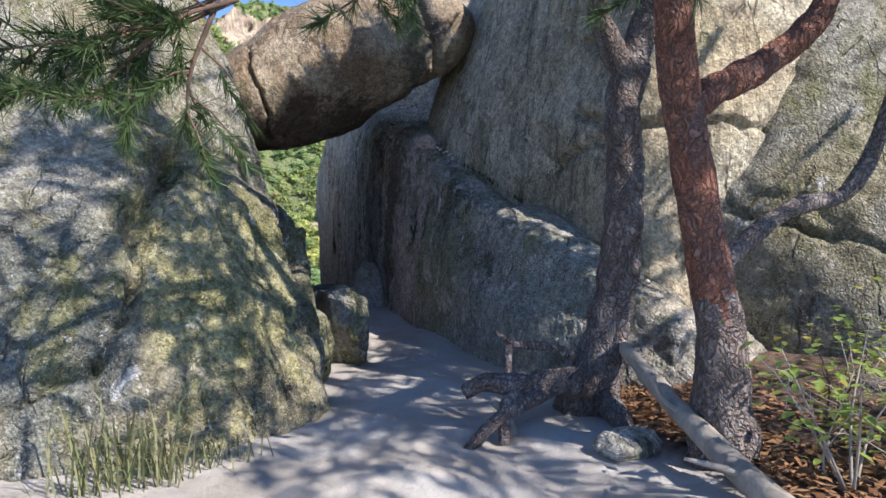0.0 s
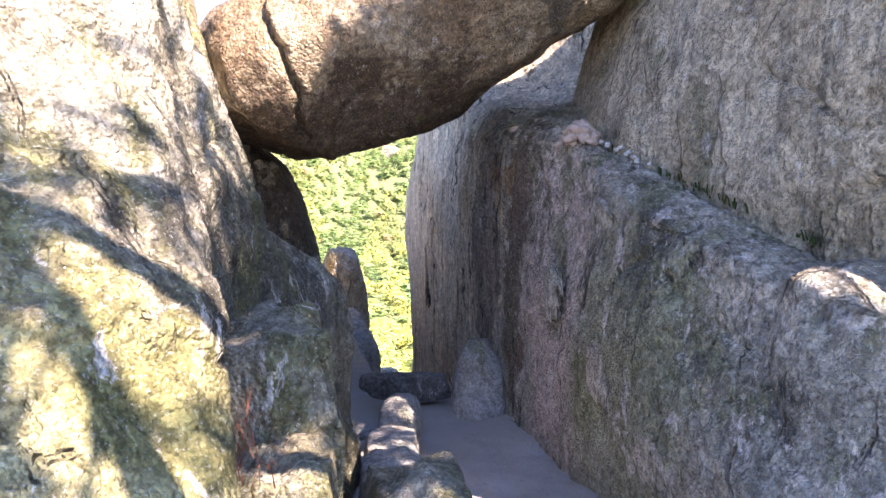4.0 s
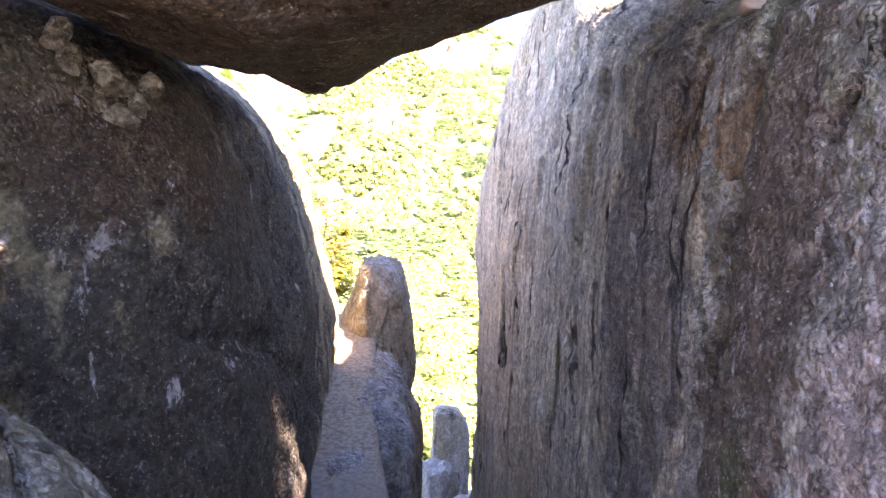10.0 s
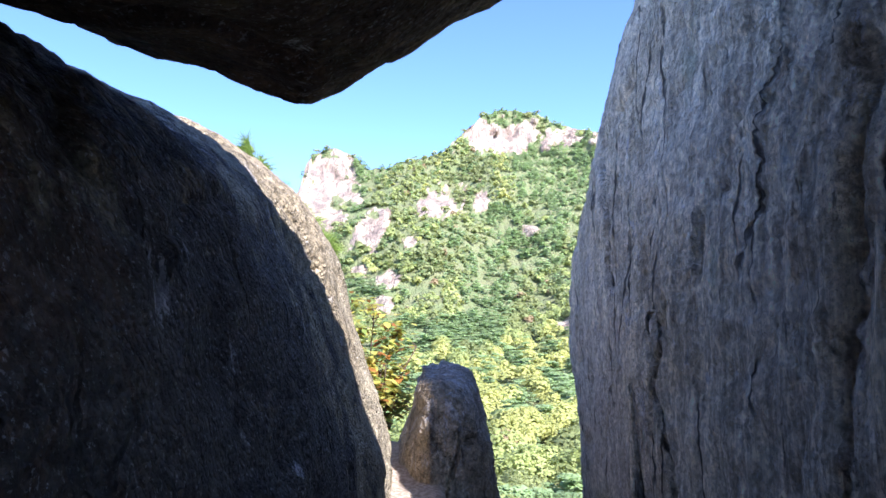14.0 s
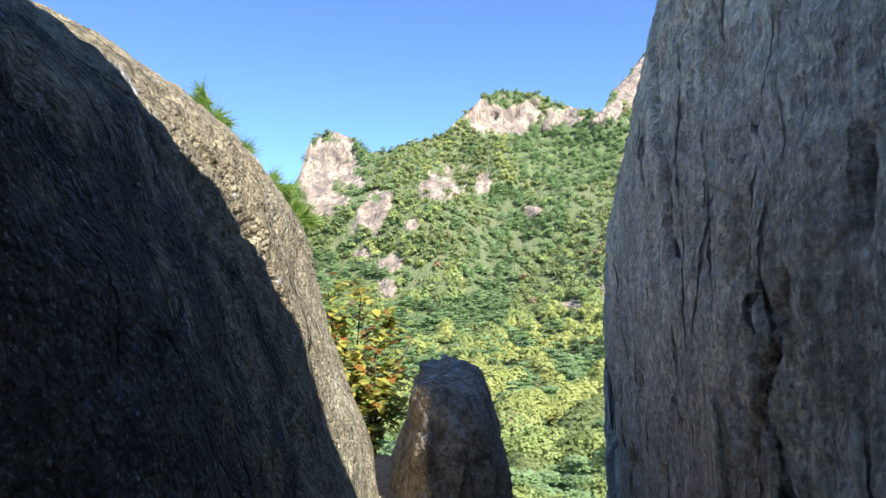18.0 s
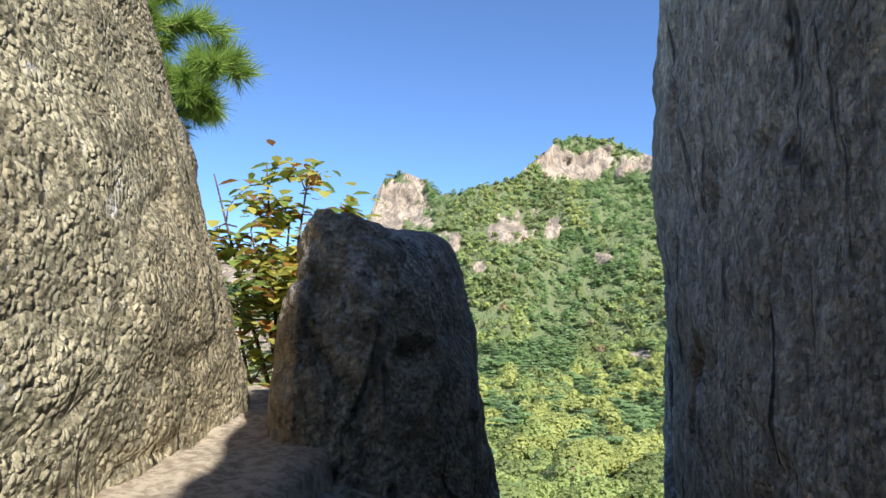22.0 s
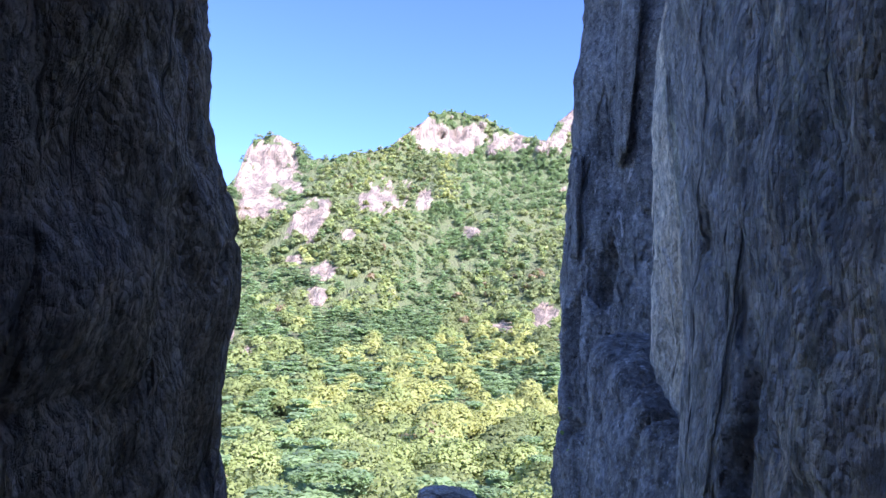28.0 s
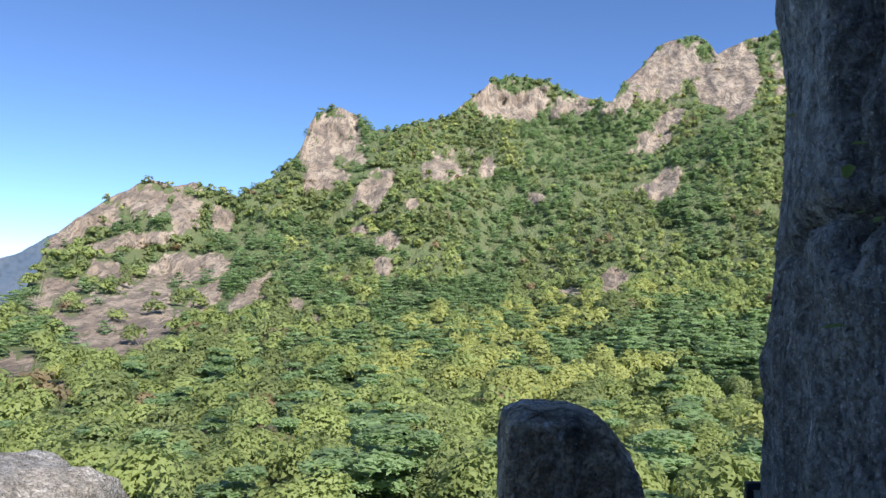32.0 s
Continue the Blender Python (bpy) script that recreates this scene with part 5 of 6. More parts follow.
# the little cairn on the slab
cairn_rng = np.random.default_rng(3)
CAIRN = [pebble(70 + i, 0.085, 0.065, 0.05, box=0.7, cut=4, n=2, mat=M_PILE, name="cairn_stone") for i in range(5)]
for k in range(48):
    a, f = 2.4 * k, k / 47
    r = 0.19 * math.sqrt(1 - f) * cairn_rng.uniform(0.75, 1.1)
    ob = tagged(new("cairn_stone", CAIRN[k % 5]), "small pinkish stone of a wayside cairn", "stone", "cairn stones")
    ob.matrix_world = pose(1.03 + 0.6 * r * math.cos(a), 7.2 + r * math.sin(a), 1.91 + 0.14 * f, *cairn_rng.uniform(-35, 35, 2), cairn_rng.uniform(0, 360)) @ Matrix.Scale(cairn_rng.uniform(0.55, 1.25), 4)
M_WHITE = plain("white_pebble", (0.68, 0.66, 0.62), 0.8, 0.2, 40)
for i in range(11):
    f = i / 10
    ob = tagged(new("white_pebble", pebble(90 + i, 0.03 + 0.004 * (i % 4), 0.03, 0.022, box=0.5, n=2, mat=M_WHITE, name="white_pebble")), "small white pebble laid along the crack", "stone", "white pebbles")
    ob.matrix_world = pose(1.1 + 0.08 * f + 0.03 * math.sin(9 * i), 7.0 - 0.4 * f + 0.02 * math.cos(7 * i), 1.925 - 0.17 * f, 0, 0, 40 * i)
for i, (x, y, z) in enumerate([(0.86, 7.95, 2.12), (1.02, 7.85, 2.17)]):
    stone("flat_pebble", 110 + i, (x, y, z), (0.13, 0.1, 0.045), (0, 0, 30 * i), M_PILE, "flat pale stone laid on the rock shelf", "stone", "shelf stones", box=0.4, n=3)
for i, (x, y, z, s) in enumerate([(-0.97, 8.24, 1.86, 0.1), (-0.95, 8.19, 1.77, 0.09), (-1.01, 8.21, 1.88, 0.11), (-0.92, 8.32, 1.9, 0.1), (-0.94, 8.26, 1.82, 0.12), (-0.98, 8.2, 1.82, 0.08), (-1.05, 8.2, 1.95, 0.1), (-0.9, 8.3, 1.84, 0.08), (-1.08, 8.15, 2.0, 0.09)]):
    stone("wedge_stone", 120 + i, (x, y, z), (s, s * 0.9, s * 0.7), (20 * i, 14 * i, 50 * i), M_CAP, "broken tan stone wedged under the capstone", "stone", "wedged stones", box=0.8, n=3, cut=6)

# ---- pines by the trail ----
def bark(name, plate, inner, grey):
    """Plated pine bark: uneven upright scales with dark furrows between."""
    m = Tree(name, 0.9)
    co = m.mix(0.22, m.stretch((1, 1, 0.34)), m.noise_colour(5))
    edge = m.cells(38, "DISTANCE_TO_EDGE", co)
    tone = m.add("ShaderNodeTexVoronoi", feature="F1")
    m.put(tone.inputs["Vector"], co)
    tone.inputs["Scale"].default_value = 38
    c1, c2 = m.noise(60, 5, 0.65, m.stretch((1, 1, 0.3)), 0.8), m.noise(6, 6, 0.65, m.stretch((1, 1, 0.5)))
    col = m.mix(m.ramp(c2, 0.42, 0.6), plate, grey)
    col = m.mix(m.ramp(tone.outputs["Color"], 0.2, 0.8, 0, 0.7), col, tuple(x * 1.5 for x in plate))
    col = m.mix(m.ramp(c1, 0.45, 0.65, 0, 0.6), col, tuple(x * 0.5 for x in plate))
    col = m.mix(m.ramp(edge, 0.0, 0.1, 0.75, 0), col, inner)
    n = m.bump(m.ramp(edge, 0.0, 0.3), 0.022)
    return m.done(col, m.bump(c1, 0.006, 1.0, n))


M_GREYBARK = bark("pine_bark_grey", (0.20, 0.15, 0.13), (0.045, 0.035, 0.03), (0.30, 0.27, 0.25))
M_REDBARK = bark("pine_bark_red", (0.30, 0.13, 0.085), (0.10, 0.045, 0.032), (0.24, 0.15, 0.125))
M_DEAD = plain("dead_wood", (0.42, 0.36, 0.29), 0.85, 0.35, 14, (0.28, 0.24, 0.2), 0.006, (3, 3, 0.6))
M_NEEDLE = leafy("pine_needles", (0.05, 0.085, 0.03), (0.09, 0.13, 0.045), 0.5, 0.25)
M_TWIG = plain("twig", (0.17, 0.11, 0.08), 0.9, 0.3, 40)


def tufts(centres, ways, rng, needles=46, length=0.11, width=0.003):
    """Corners and triangles of bundles of pine needles."""
    c, w = np.asarray(centres, float), np.asarray(ways, float)
    w = w / np.linalg.norm(w, axis=1)[:, None]
    n = len(c)
    d = np.repeat(w, needles, 0) + rng.normal(size=(n * needles, 3)) * 0.55
    d /= np.linalg.norm(d, axis=1)[:, None]
    b = np.repeat(c, needles, 0) + np.repeat(w, needles, 0) * (rng.random((n * needles, 1)) * 0.09 - 0.06)
    s = np.cross(d, rng.normal(size=d.shape))
    s *= width / np.linalg.norm(s, axis=1)[:, None]
    tip = b + d * length * (0.7 + 0.5 * rng.random((n * needles, 1)))
    v = np.stack([b - s, b + s, tip], 1).reshape(-1, 3)
    return v, np.arange(len(v)).reshape(-1, 3)


def spray(start, end, sag, rng, shoots=16, spread=0.34, r=0.012):
    """A bough with side twigs: wood pieces, and the places and ways of its needle tufts."""
    a, b = np.array(start, float), np.array(end, float)
    mid = (a + b) / 2 + [0, 0, sag] + rng.normal(size=3) * 0.04
    wood = [tube([a, mid, b], [r, r * 0.7, r * 0.3], 7, 0.06, 0.1)]
    line = curve_through([a, mid, b], 40, False)
    at, way = [b], [b - mid]
    main = (b - a) / np.linalg.norm(b - a)
    for i in range(shoots):
        k = int(8 + 31 * (i + rng.random()) / shoots)
        o = line[min(k, 39)]
        side = rng.normal(size=3) * [1, 1, 0.6]
        side = side - main * (side @ main)
        side = side / np.linalg.norm(side) + main * 0.7
        e = o + side * spread * rng.uniform(0.35, 1.0)
        wood.append(tube([o, (o + e) / 2 + rng.normal(size=3) * 0.015, e], [r * 0.45, r * 0.3, r * 0.15], 5, 0.08, 0.05))
        for f in (0.55, 0.8, 1.0):
            at.append(o + (e - o) * f), way.append(e - o + rng.normal(size=3) * 0.05)
    return wood, at, way


def bough(tree, name, start, end, sag, rng, shoots, spread=0.34, r=0.014, bark_mat=None, needles=46):
    wood, at, way = spray(start, end, sag, rng, shoots, spread, r)
    b = under(part(name, soup(name, *joined(wood), bark_mat or M_TWIG, True)), tree)
    under(part("needles", soup("needles", *tufts(at, way, rng, needles), M_NEEDLE), None, "green pine needles"), tree)
    return b


def pine_grey():
    t = empty_at("pine_tree", 0.86, 3.33, 0.0, "pine with grey plated bark and exposed roots", "tree")
    rng = np.random.default_rng(41)
    L = lambda nm, p, r, **k: under(limb(nm, p, r, k.pop("mat", M_GREYBARK), **k), t)
    L("trunk", [(0.8, 3.35, -0.1), (0.83, 3.33, 0.15), (0.94, 3.33, 0.5), (1.02, 3.33, 0.85), (1.06, 3.33, 1.4), (1.04, 3.33, 1.9), (1.1, 3.34, 2.15)], [0.22, 0.16, 0.13, 0.125, 0.115, 0.11, 0.11], nu=30, step=0.025, knots=0.13)
    L("limb", [(1.06, 3.34, 2.05), (1.2, 3.36, 2.35), (1.28, 3.3, 2.9), (1.3, 3.1, 3.8), (1.5, 2.9, 5.2)], [0.1, 0.09, 0.085, 0.07, 0.04], nu=20, step=0.04, knots=0.12)
    L("limb", [(1.08, 3.34, 2.05), (0.92, 3.32, 2.3), (0.8, 3.25, 2.5), (0.72, 3.1, 2.9), (0.4, 2.6, 3.7), (0.2, 2.2, 4.3)], [0.09, 0.07, 0.062, 0.055, 0.045, 0.03], nu=18, step=0.04, knots=0.14)
    for p, r in [([(0.85, 3.3, 0.14), (0.6, 3.2, 0.24), (0.3, 3.2, 0.24), (0.1, 3.25, 0.26), (-0.02, 3.3, 0.2)], [0.11, 0.09, 0.075, 0.06, 0.04]),
                 ([(0.5, 3.2, 0.22), (0.25, 3.1, 0.16), (0.05, 3.05, 0.08), (-0.12, 3.0, -0.04)], [0.06, 0.05, 0.04, 0.03]),
                 ([(0.3, 3.2, 0.24), (0.15, 3.1, 0.14), (0.1, 3.0, -0.03)], [0.045, 0.04, 0.03]),
                 ([(0.7, 3.3, 0.36), (0.55, 3.35, 0.42), (0.35, 3.4, 0.44), (0.22, 3.42, 0.52)], [0.035, 0.03, 0.024, 0.015]),
                 ([(0.3, 3.4, 0.44), (0.28, 3.35, 0.3), (0.25, 3.3, 0.22)], [0.025, 0.022, 0.02]),
                 ([(0.85, 3.2, 0.1), (0.8, 2.95, 0.05), (0.7, 2.7, -0.02), (0.6, 2.5, -0.06)], [0.09, 0.06, 0.04, 0.025])]:
        L("root", p, r, nu=14, step=0.04, knots=0.16)
    for e in [(1.9, 1.9, 4.9), (0.6, 1.5, 4.8), (1.2, 1.2, 5.3), (2.1, 2.9, 5.4), (0.9, 2.3, 5.6), (1.6, 1.0, 4.4), (2.2, 2.2, 4.3), (1.7, 3.9, 4.6), (2.3, 3.4, 4.4), (1.9, 2.6, 4.0), (1.0, 2.9, 4.2), (1.3, 4.1, 4.1), (1.5, 4.6, 4.7), (0.6, 3.9, 3.9), (1.9, 4.2, 4.2), (1.1, 3.7, 3.8), (1.4, 3.3, 3.6)]:
        bough(t, "bough", (1.4, 2.9, 4.3 + 0.5 * rng.random()), e, 0.15, rng, 16, 0.42)
    # extra boughs, out of view, set sunward to shade the boulders and passage
    shade = np.random.default_rng(45)
    for k in range(38):
        e = (shade.uniform(0.95, 2.2), shade.uniform(2.3, 4.9), shade.uniform(3.4, 4.5))
        bough(t, "bough", (1.4, 2.95, 4.2 + 0.7 * shade.random()), e, 0.12, shade, 16, 0.46, needles=60)
    for k in range(14):
        e = (shade.uniform(1.5, 2.4), shade.uniform(3.8, 5.2), shade.uniform(4.1, 5.2))
        bough(t, "bough", (1.5, 3.4, 4.6 + 0.5 * shade.random()), e, 0.12, shade, 16, 0.46, needles=60)
    for k in range(20):
        f = 4.1 + 1.8 * shade.random()
        e = (-0.5 + 0.425 * f + shade.uniform(-0.25, 0.3), 7.0 - 0.6 * f + shade.uniform(-0.35, 0.35), 1.0 + 0.676 * f + shade.uniform(-0.25, 0.2))
        bough(t, "bough", (1.45, 3.2, 4.3 + 0.6 * shade.random()), e, 0.12, shade, 16, 0.4, needles=70)
    for k in range(16):
        f = 4.8 + 1.6 * shade.random()
        e = (-0.8 + 0.425 * f + shade.uniform(-0.3, 0.3), 7.9 - 0.6 * f + shade.uniform(-0.35, 0.35), 0.9 + 0.676 * f + shade.uniform(-0.25, 0.25))
        bough(t, "bough", (1.5, 3.5, 4.4 + 0.5 * shade.random()), e, 0.12, shade, 16, 0.4, needles=70)
    for k in range(26):
        f = 5.0 + 1.7 * shade.random()
        e = (-0.7 + 0.425 * f + shade.uniform(-0.22, 0.22), 8.5 - 0.6 * f + shade.uniform(-0.4, 0.4), 0.95 + 0.676 * f + shade.uniform(-0.3, 0.3))
        bough(t, "bough", (1.6, 3.7, 4.6 + 0.5 * shade.random()), e, 0.12, shade, 16, 0.4, needles=70)
    for e in [(-0.3, 1.5, 4.4), (0.1, 1.2, 4.0), (-0.2, 2.4, 4.7), (0.5, 1.6, 4.5), (-0.6, 2.0, 4.1), (0.3, 1.0, 4.6)]:
        bough(t, "bough", (0.25, 2.35, 4.1), e, 0.1, rng, 14, 0.38)


def pine_red():
    t = empty_at("pine_tree", 0.97, 2.31, 0.0, "red-barked pine with a leaning trunk beside the trail", "tree")
    rng = np.random.default_rng(42)
    L = lambda nm, p, r, **k: under(limb(nm, p, r, k.pop("mat", M_REDBARK), **k), t)
    L("trunk_base", [(0.99, 2.33, -0.1), (0.97, 2.32, 0.2), (0.93, 2.31, 0.62), (0.89, 2.31, 0.85)], [0.19, 0.145, 0.118, 0.108], mat=M_GREYBARK, nu=30, step=0.025, knots=0.14)
    L("trunk", [(0.92, 2.31, 0.7), (0.81, 2.31, 1.17), (0.7, 2.31, 1.69), (0.64, 2.31, 2.1), (0.6, 2.25, 2.7), (0.7, 2.0, 3.7), (0.8, 1.6, 4.8)], [0.107, 0.096, 0.092, 0.09, 0.08, 0.06, 0.035], nu=26, step=0.03, knots=0.07)
    L("limb", [(0.72, 2.33, 1.72), (0.92, 2.38, 1.82), (1.2, 2.4, 1.95), (1.49, 2.4, 2.14), (1.68, 2.4, 2.4), (1.8, 2.3, 3.0)], [0.075, 0.075, 0.078, 0.07, 0.06, 0.04], nu=20, step=0.03, knots=0.12)
    L("limb", [(0.92, 2.33, 0.95), (1.1, 2.38, 1.06), (1.44, 2.4, 1.25), (1.82, 2.4, 1.34), (2.0, 2.38, 1.62), (2.1, 2.3, 2.1)], [0.05, 0.05, 0.048, 0.045, 0.042, 0.03], mat=M_GREYBARK, nu=16, step=0.03, knots=0.15)
    L("limb", [(0.62, 2.27, 2.6), (0.1, 2.2, 2.75), (-0.6, 2.15, 2.5), (-1.1, 2.2, 2.15), (-1.4, 2.2, 1.95)], [0.05, 0.045, 0.035, 0.026, 0.018], mat=M_GREYBARK, nu=12, step=0.05, knots=0.12)
    for a, b, s in [((-1.3, 2.2, 2.0), (-1.78, 2.15, 1.62), 22), ((-1.25, 2.2, 2.05), (-2.05, 2.25, 1.78), 24), ((-1.15, 2.2, 2.1), (-1.95, 2.0, 2.05), 24), ((-1.38, 2.2, 1.95), (-1.48, 2.25, 1.58), 12), ((-0.95, 2.2, 2.25), (-1.5, 2.5, 2.2), 16), ((-0.7, 2.15, 2.45), (-0.85, 2.3, 2.06), 10), ((-0.4, 2.15, 2.55), (-0.62, 2.35, 2.1), 9), ((-1.3, 2.2, 2.0), (-2.15, 2.3, 1.55), 24), ((-0.8, 2.15, 2.4), (-1.7, 1.8, 2.4), 20)]:
        bough(t, "bough", a, b, 0.04, rng, int(s * 0.7), 0.26, 0.011, needles=30)
    for e in [(0.2, 0.9, 4.9), (0.0, 1.6, 5.3), (-0.4, 0.7, 4.2), (0.9, -0.2, 4.9), (-0.5, 1.3, 4.6), (1.9, 0.6, 4.4), (0.4, 0.3, 3.9), (1.4, 0.1, 4.0)]:
        bough(t, "bough", (0.78, 1.7, 4.3 + 0.5 * rng.random()), e, 0.1, rng, 17, 0.45)
    # unseen boughs added along the sun's line to shade boulder foot, sand and slab
    shade = np.random.default_rng(47)
    for k in range(6):
        f = 3.0 + 1.6 * shade.random()
        x, y, z = (-2.0, -0.8), (2.9, 3.9), (-0.1, 0.4)
        e = (shade.uniform(*x) + 0.428 * f, shade.uniform(*y) - 0.6 * f, shade.uniform(*z) + 0.676 * f)
        bough(t, "bough", (0.72, 1.9, 3.9 + 0.8 * shade.random()), e, 0.1, shade, 14, 0.4, needles=55)
    for k in range(24):
        f = 4.2 + 1.5 * shade.random()
        e = (shade.uniform(-1.2, 2.8) + 0.428 * f, shade.uniform(0.6, 3.3) - 0.6 * f, 0.676 * f)
        bough(t, "bough", (2.4, 0.6, 4.4 + 0.5 * shade.random()), e, 0.1, shade, 14, 0.4, needles=45)
    for k in range(14):
        f = 3.4 + 1.2 * shade.random()
        e = (shade.uniform(1.0, 1.9) + 0.428 * f, shade.uniform(3.3, 5.2) - 0.6 * f, shade.uniform(0.3, 1.4) + 0.676 * f)
        bough(t, "bough", (1.8, 2.3, 3.0 + 0.3 * shade.random()), e, 0.1, shade, 14, 0.4, needles=55)
    for e in [(2.4, 2.0, 3.2), (1.6, 1.5, 3.3), (2.1, 2.7, 3.6), (2.3, 1.4, 2.7)]:
        bough(t, "bough", (1.78, 2.3, 2.9), e, 0.05, rng, 12, 0.3)


pine_grey()
pine_red()

log = empty_at("fallen_trunk", 0.72, 1.9, 0.0, "barkless grey fallen trunk leaning by the pines", "log")
under(limb("trunk", [(1.0, 3.25, 0.42), (0.86, 2.7, 0.3), (0.76, 2.12, 0.16), (0.7, 1.6, 0.05), (0.62, 0.9, -0.04)], [0.04, 0.05, 0.058, 0.065, 0.07], M_DEAD, nu=16, step=0.04, knots=0.1), log)
for p in ([(0.8, 2.35, 0.22), (0.74, 2.5, 0.3), (0.72, 2.56, 0.42)], [(0.72, 1.9, 0.12), (0.6, 1.95, 0.16), (0.5, 2.02, 0.18)], [(0.9, 2.8, 0.32), (0.82, 2.85, 0.42)]):
    under(limb("snag", p, [0.022, 0.016, 0.008], M_DEAD, nu=8, step=0.03), log)
under(limb("stub", [(0.2, 3.12, -0.02), (0.17, 3.15, 0.1), (0.12, 3.2, 0.16)], [0.035, 0.032, 0.02], M_DEAD, nu=10, step=0.02), empty_at("dead_stub", 0.2, 3.12, 0.0, "grey dead root stub standing out of the sand", "stub"))

# ---- undergrowth ----
def blades(rng, places, lo, hi, width=0.006, lean=0.6):
    """Grass blades, each a bent strip of three triangles."""
    v, t = [], []
    for x, y, z in places:
        h, a = rng.uniform(lo, hi), rng.random() * 6.283
        d = np.array([math.cos(a), math.sin(a), 0]) * lean * h * rng.uniform(0.4, 1.1)
        s = np.array([-math.sin(a), math.cos(a), 0]) * width
        b = np.array([x, y, z])
        m, e = b + d * 0.35 + [0, 0, h * 0.75], b + d + [0, 0, h * rng.uniform(0.55, 0.95)]
        k = len(v)
        v += [b - s, b + s, m - s * 0.7, m + s * 0.7, e]
        t += [(k, k + 1, k + 3), (k, k + 3, k + 2), (k + 2, k + 3, k + 4)]
    return np.array(v), np.array(t)


M_GRASS = leafy("grass", (0.13, 0.17, 0.07), (0.3, 0.27, 0.14), 0.7, 0.3)
grass_rng = np.random.default_rng(8)
for (cx, cy), n, hi in [((-1.86, 2.85), 55, 0.55), ((-1.62, 2.95), 45, 0.5), ((-1.36, 3.1), 50, 0.2), ((-1.75, 3.05), 40, 0.4)]:
    pl = [(cx + 0.09 * grass_rng.normal(), cy + 0.06 * grass_rng.normal(), 0.0) for _ in range(n)]
    thing("grass_tuft", soup("grass_tuft", *blades(grass_rng, pl, 0.1, hi, 0.005, 0.9), M_GRASS), "dry green grass tuft at the foot of the boulder", "grass", "grass tufts")


M_MOSS = leafy("moss", (0.03, 0.05, 0.012), (0.09, 0.11, 0.03), 0.9, 0.1)
moss_at = []
for i in range(500):
    f = grass_rng.random()
    y = 4.4 + 2.9 * f
    if math.sin(y * 5.3) + math.sin(y * 13.7) > -0.3:
        moss_at.append((np.interp(y, [4.4, 5.4, 6.2, 7.3], [1.6, 1.46, 1.34, 1.22]) + 0.025 * grass_rng.normal(), y, np.interp(y, [4.4, 5.4, 6.2, 7.3], [0.93, 1.26, 1.57, 1.96])))
part("moss", soup("moss", *blades(grass_rng, moss_at, 0.02, 0.07, 0.006, 0.8), M_MOSS), bpy.data.objects["slab"], "green moss in the slanting crack")


def scatter_leaves(name, rng, n, place, size, mat, label):
    v, t = [], []
    for i in range(n):
        c = np.array(place(rng))
        a, l = rng.random() * 6.283, size * rng.uniform(0.5, 1.3)
        d = np.array([math.cos(a), math.sin(a), rng.normal() * 0.25]) * l
        s = np.array([-math.sin(a), math.cos(a), rng.normal() * 0.3]) * l * 0.35
        k = len(v)
        v += [c - d, c + s, c + d, c - s]
        t += [(k, k + 1, k + 2), (k, k + 2, k + 3)]
    thing(name, soup(name, np.array(v), np.array(t), mat), label, "litter", kind="stuff")


def ground_at(x, y):
    return float(trail_height(np.array([x]), np.array([y]))[0])


M_LITTER = leafy("leaf_litter", (0.26, 0.12, 0.055), (0.38, 0.22, 0.11), 0.85, 0.1)
scatter_leaves("leaf_litter", np.random.default_rng(9), 2600, lambda g: (lambda x, y: (x, y, ground_at(x, y) + 0.03 + 0.02 * g.random()))(0.9 + abs(g.normal()) * 0.55, g.uniform(1.2, 3.6)), 0.035, M_LITTER, "rusty fallen leaves and needles under the pines")
M_RED = leafy("red_needles", (0.2, 0.075, 0.045), (0.28, 0.13, 0.08), 0.85, 0.1)
v, t = blades(np.random.default_rng(10), [(-0.9 + 0.05 * grass_rng.normal(), grass_rng.uniform(4.7, 5.7), 0.62 + 0.3 * grass_rng.random()) for _ in range(320)], 0.02, 0.1, 0.0022, 1.6)
thing("needle_litter", soup("needle_litter", v, t, M_RED), "red-brown fallen pine needles caught between the rocks", "litter", kind="stuff")


def leaf_mesh(name, rng, places, size, mat):
    """Broad leaves, each folded along its rib."""
    v, t = [], []
    for p in places:
        a = rng.random() * 6.283
        d = np.array([math.cos(a), math.sin(a), rng.uniform(-0.7, 0.3)])
        s = np.cross(d, [0, 0, 1.0])
        s /= np.linalg.norm(s)
        u = np.cross(s, d)
        l = size * rng.uniform(0.6, 1.25)
        k = len(v)
        c = np.array(p)
        v += [c, c + d * l * 0.35 + s * l * 0.33 + u * l * 0.1, c + d * l * 0.75 + s * l * 0.24 + u * l * 0.08, c + d * l, c + d * l * 0.75 - s * l * 0.24 + u * l * 0.08, c + d * l * 0.35 - s * l * 0.33 + u * l * 0.1, c + d * l * 0.5]
        t += [(k, k + 6, k + 1), (k + 1, k + 6, k + 2), (k + 2, k + 6, k + 3), (k + 3, k + 6, k + 4), (k + 4, k + 6, k + 5), (k + 5, k + 6, k)]
    return soup(name, np.array(v), np.array(t), mat)


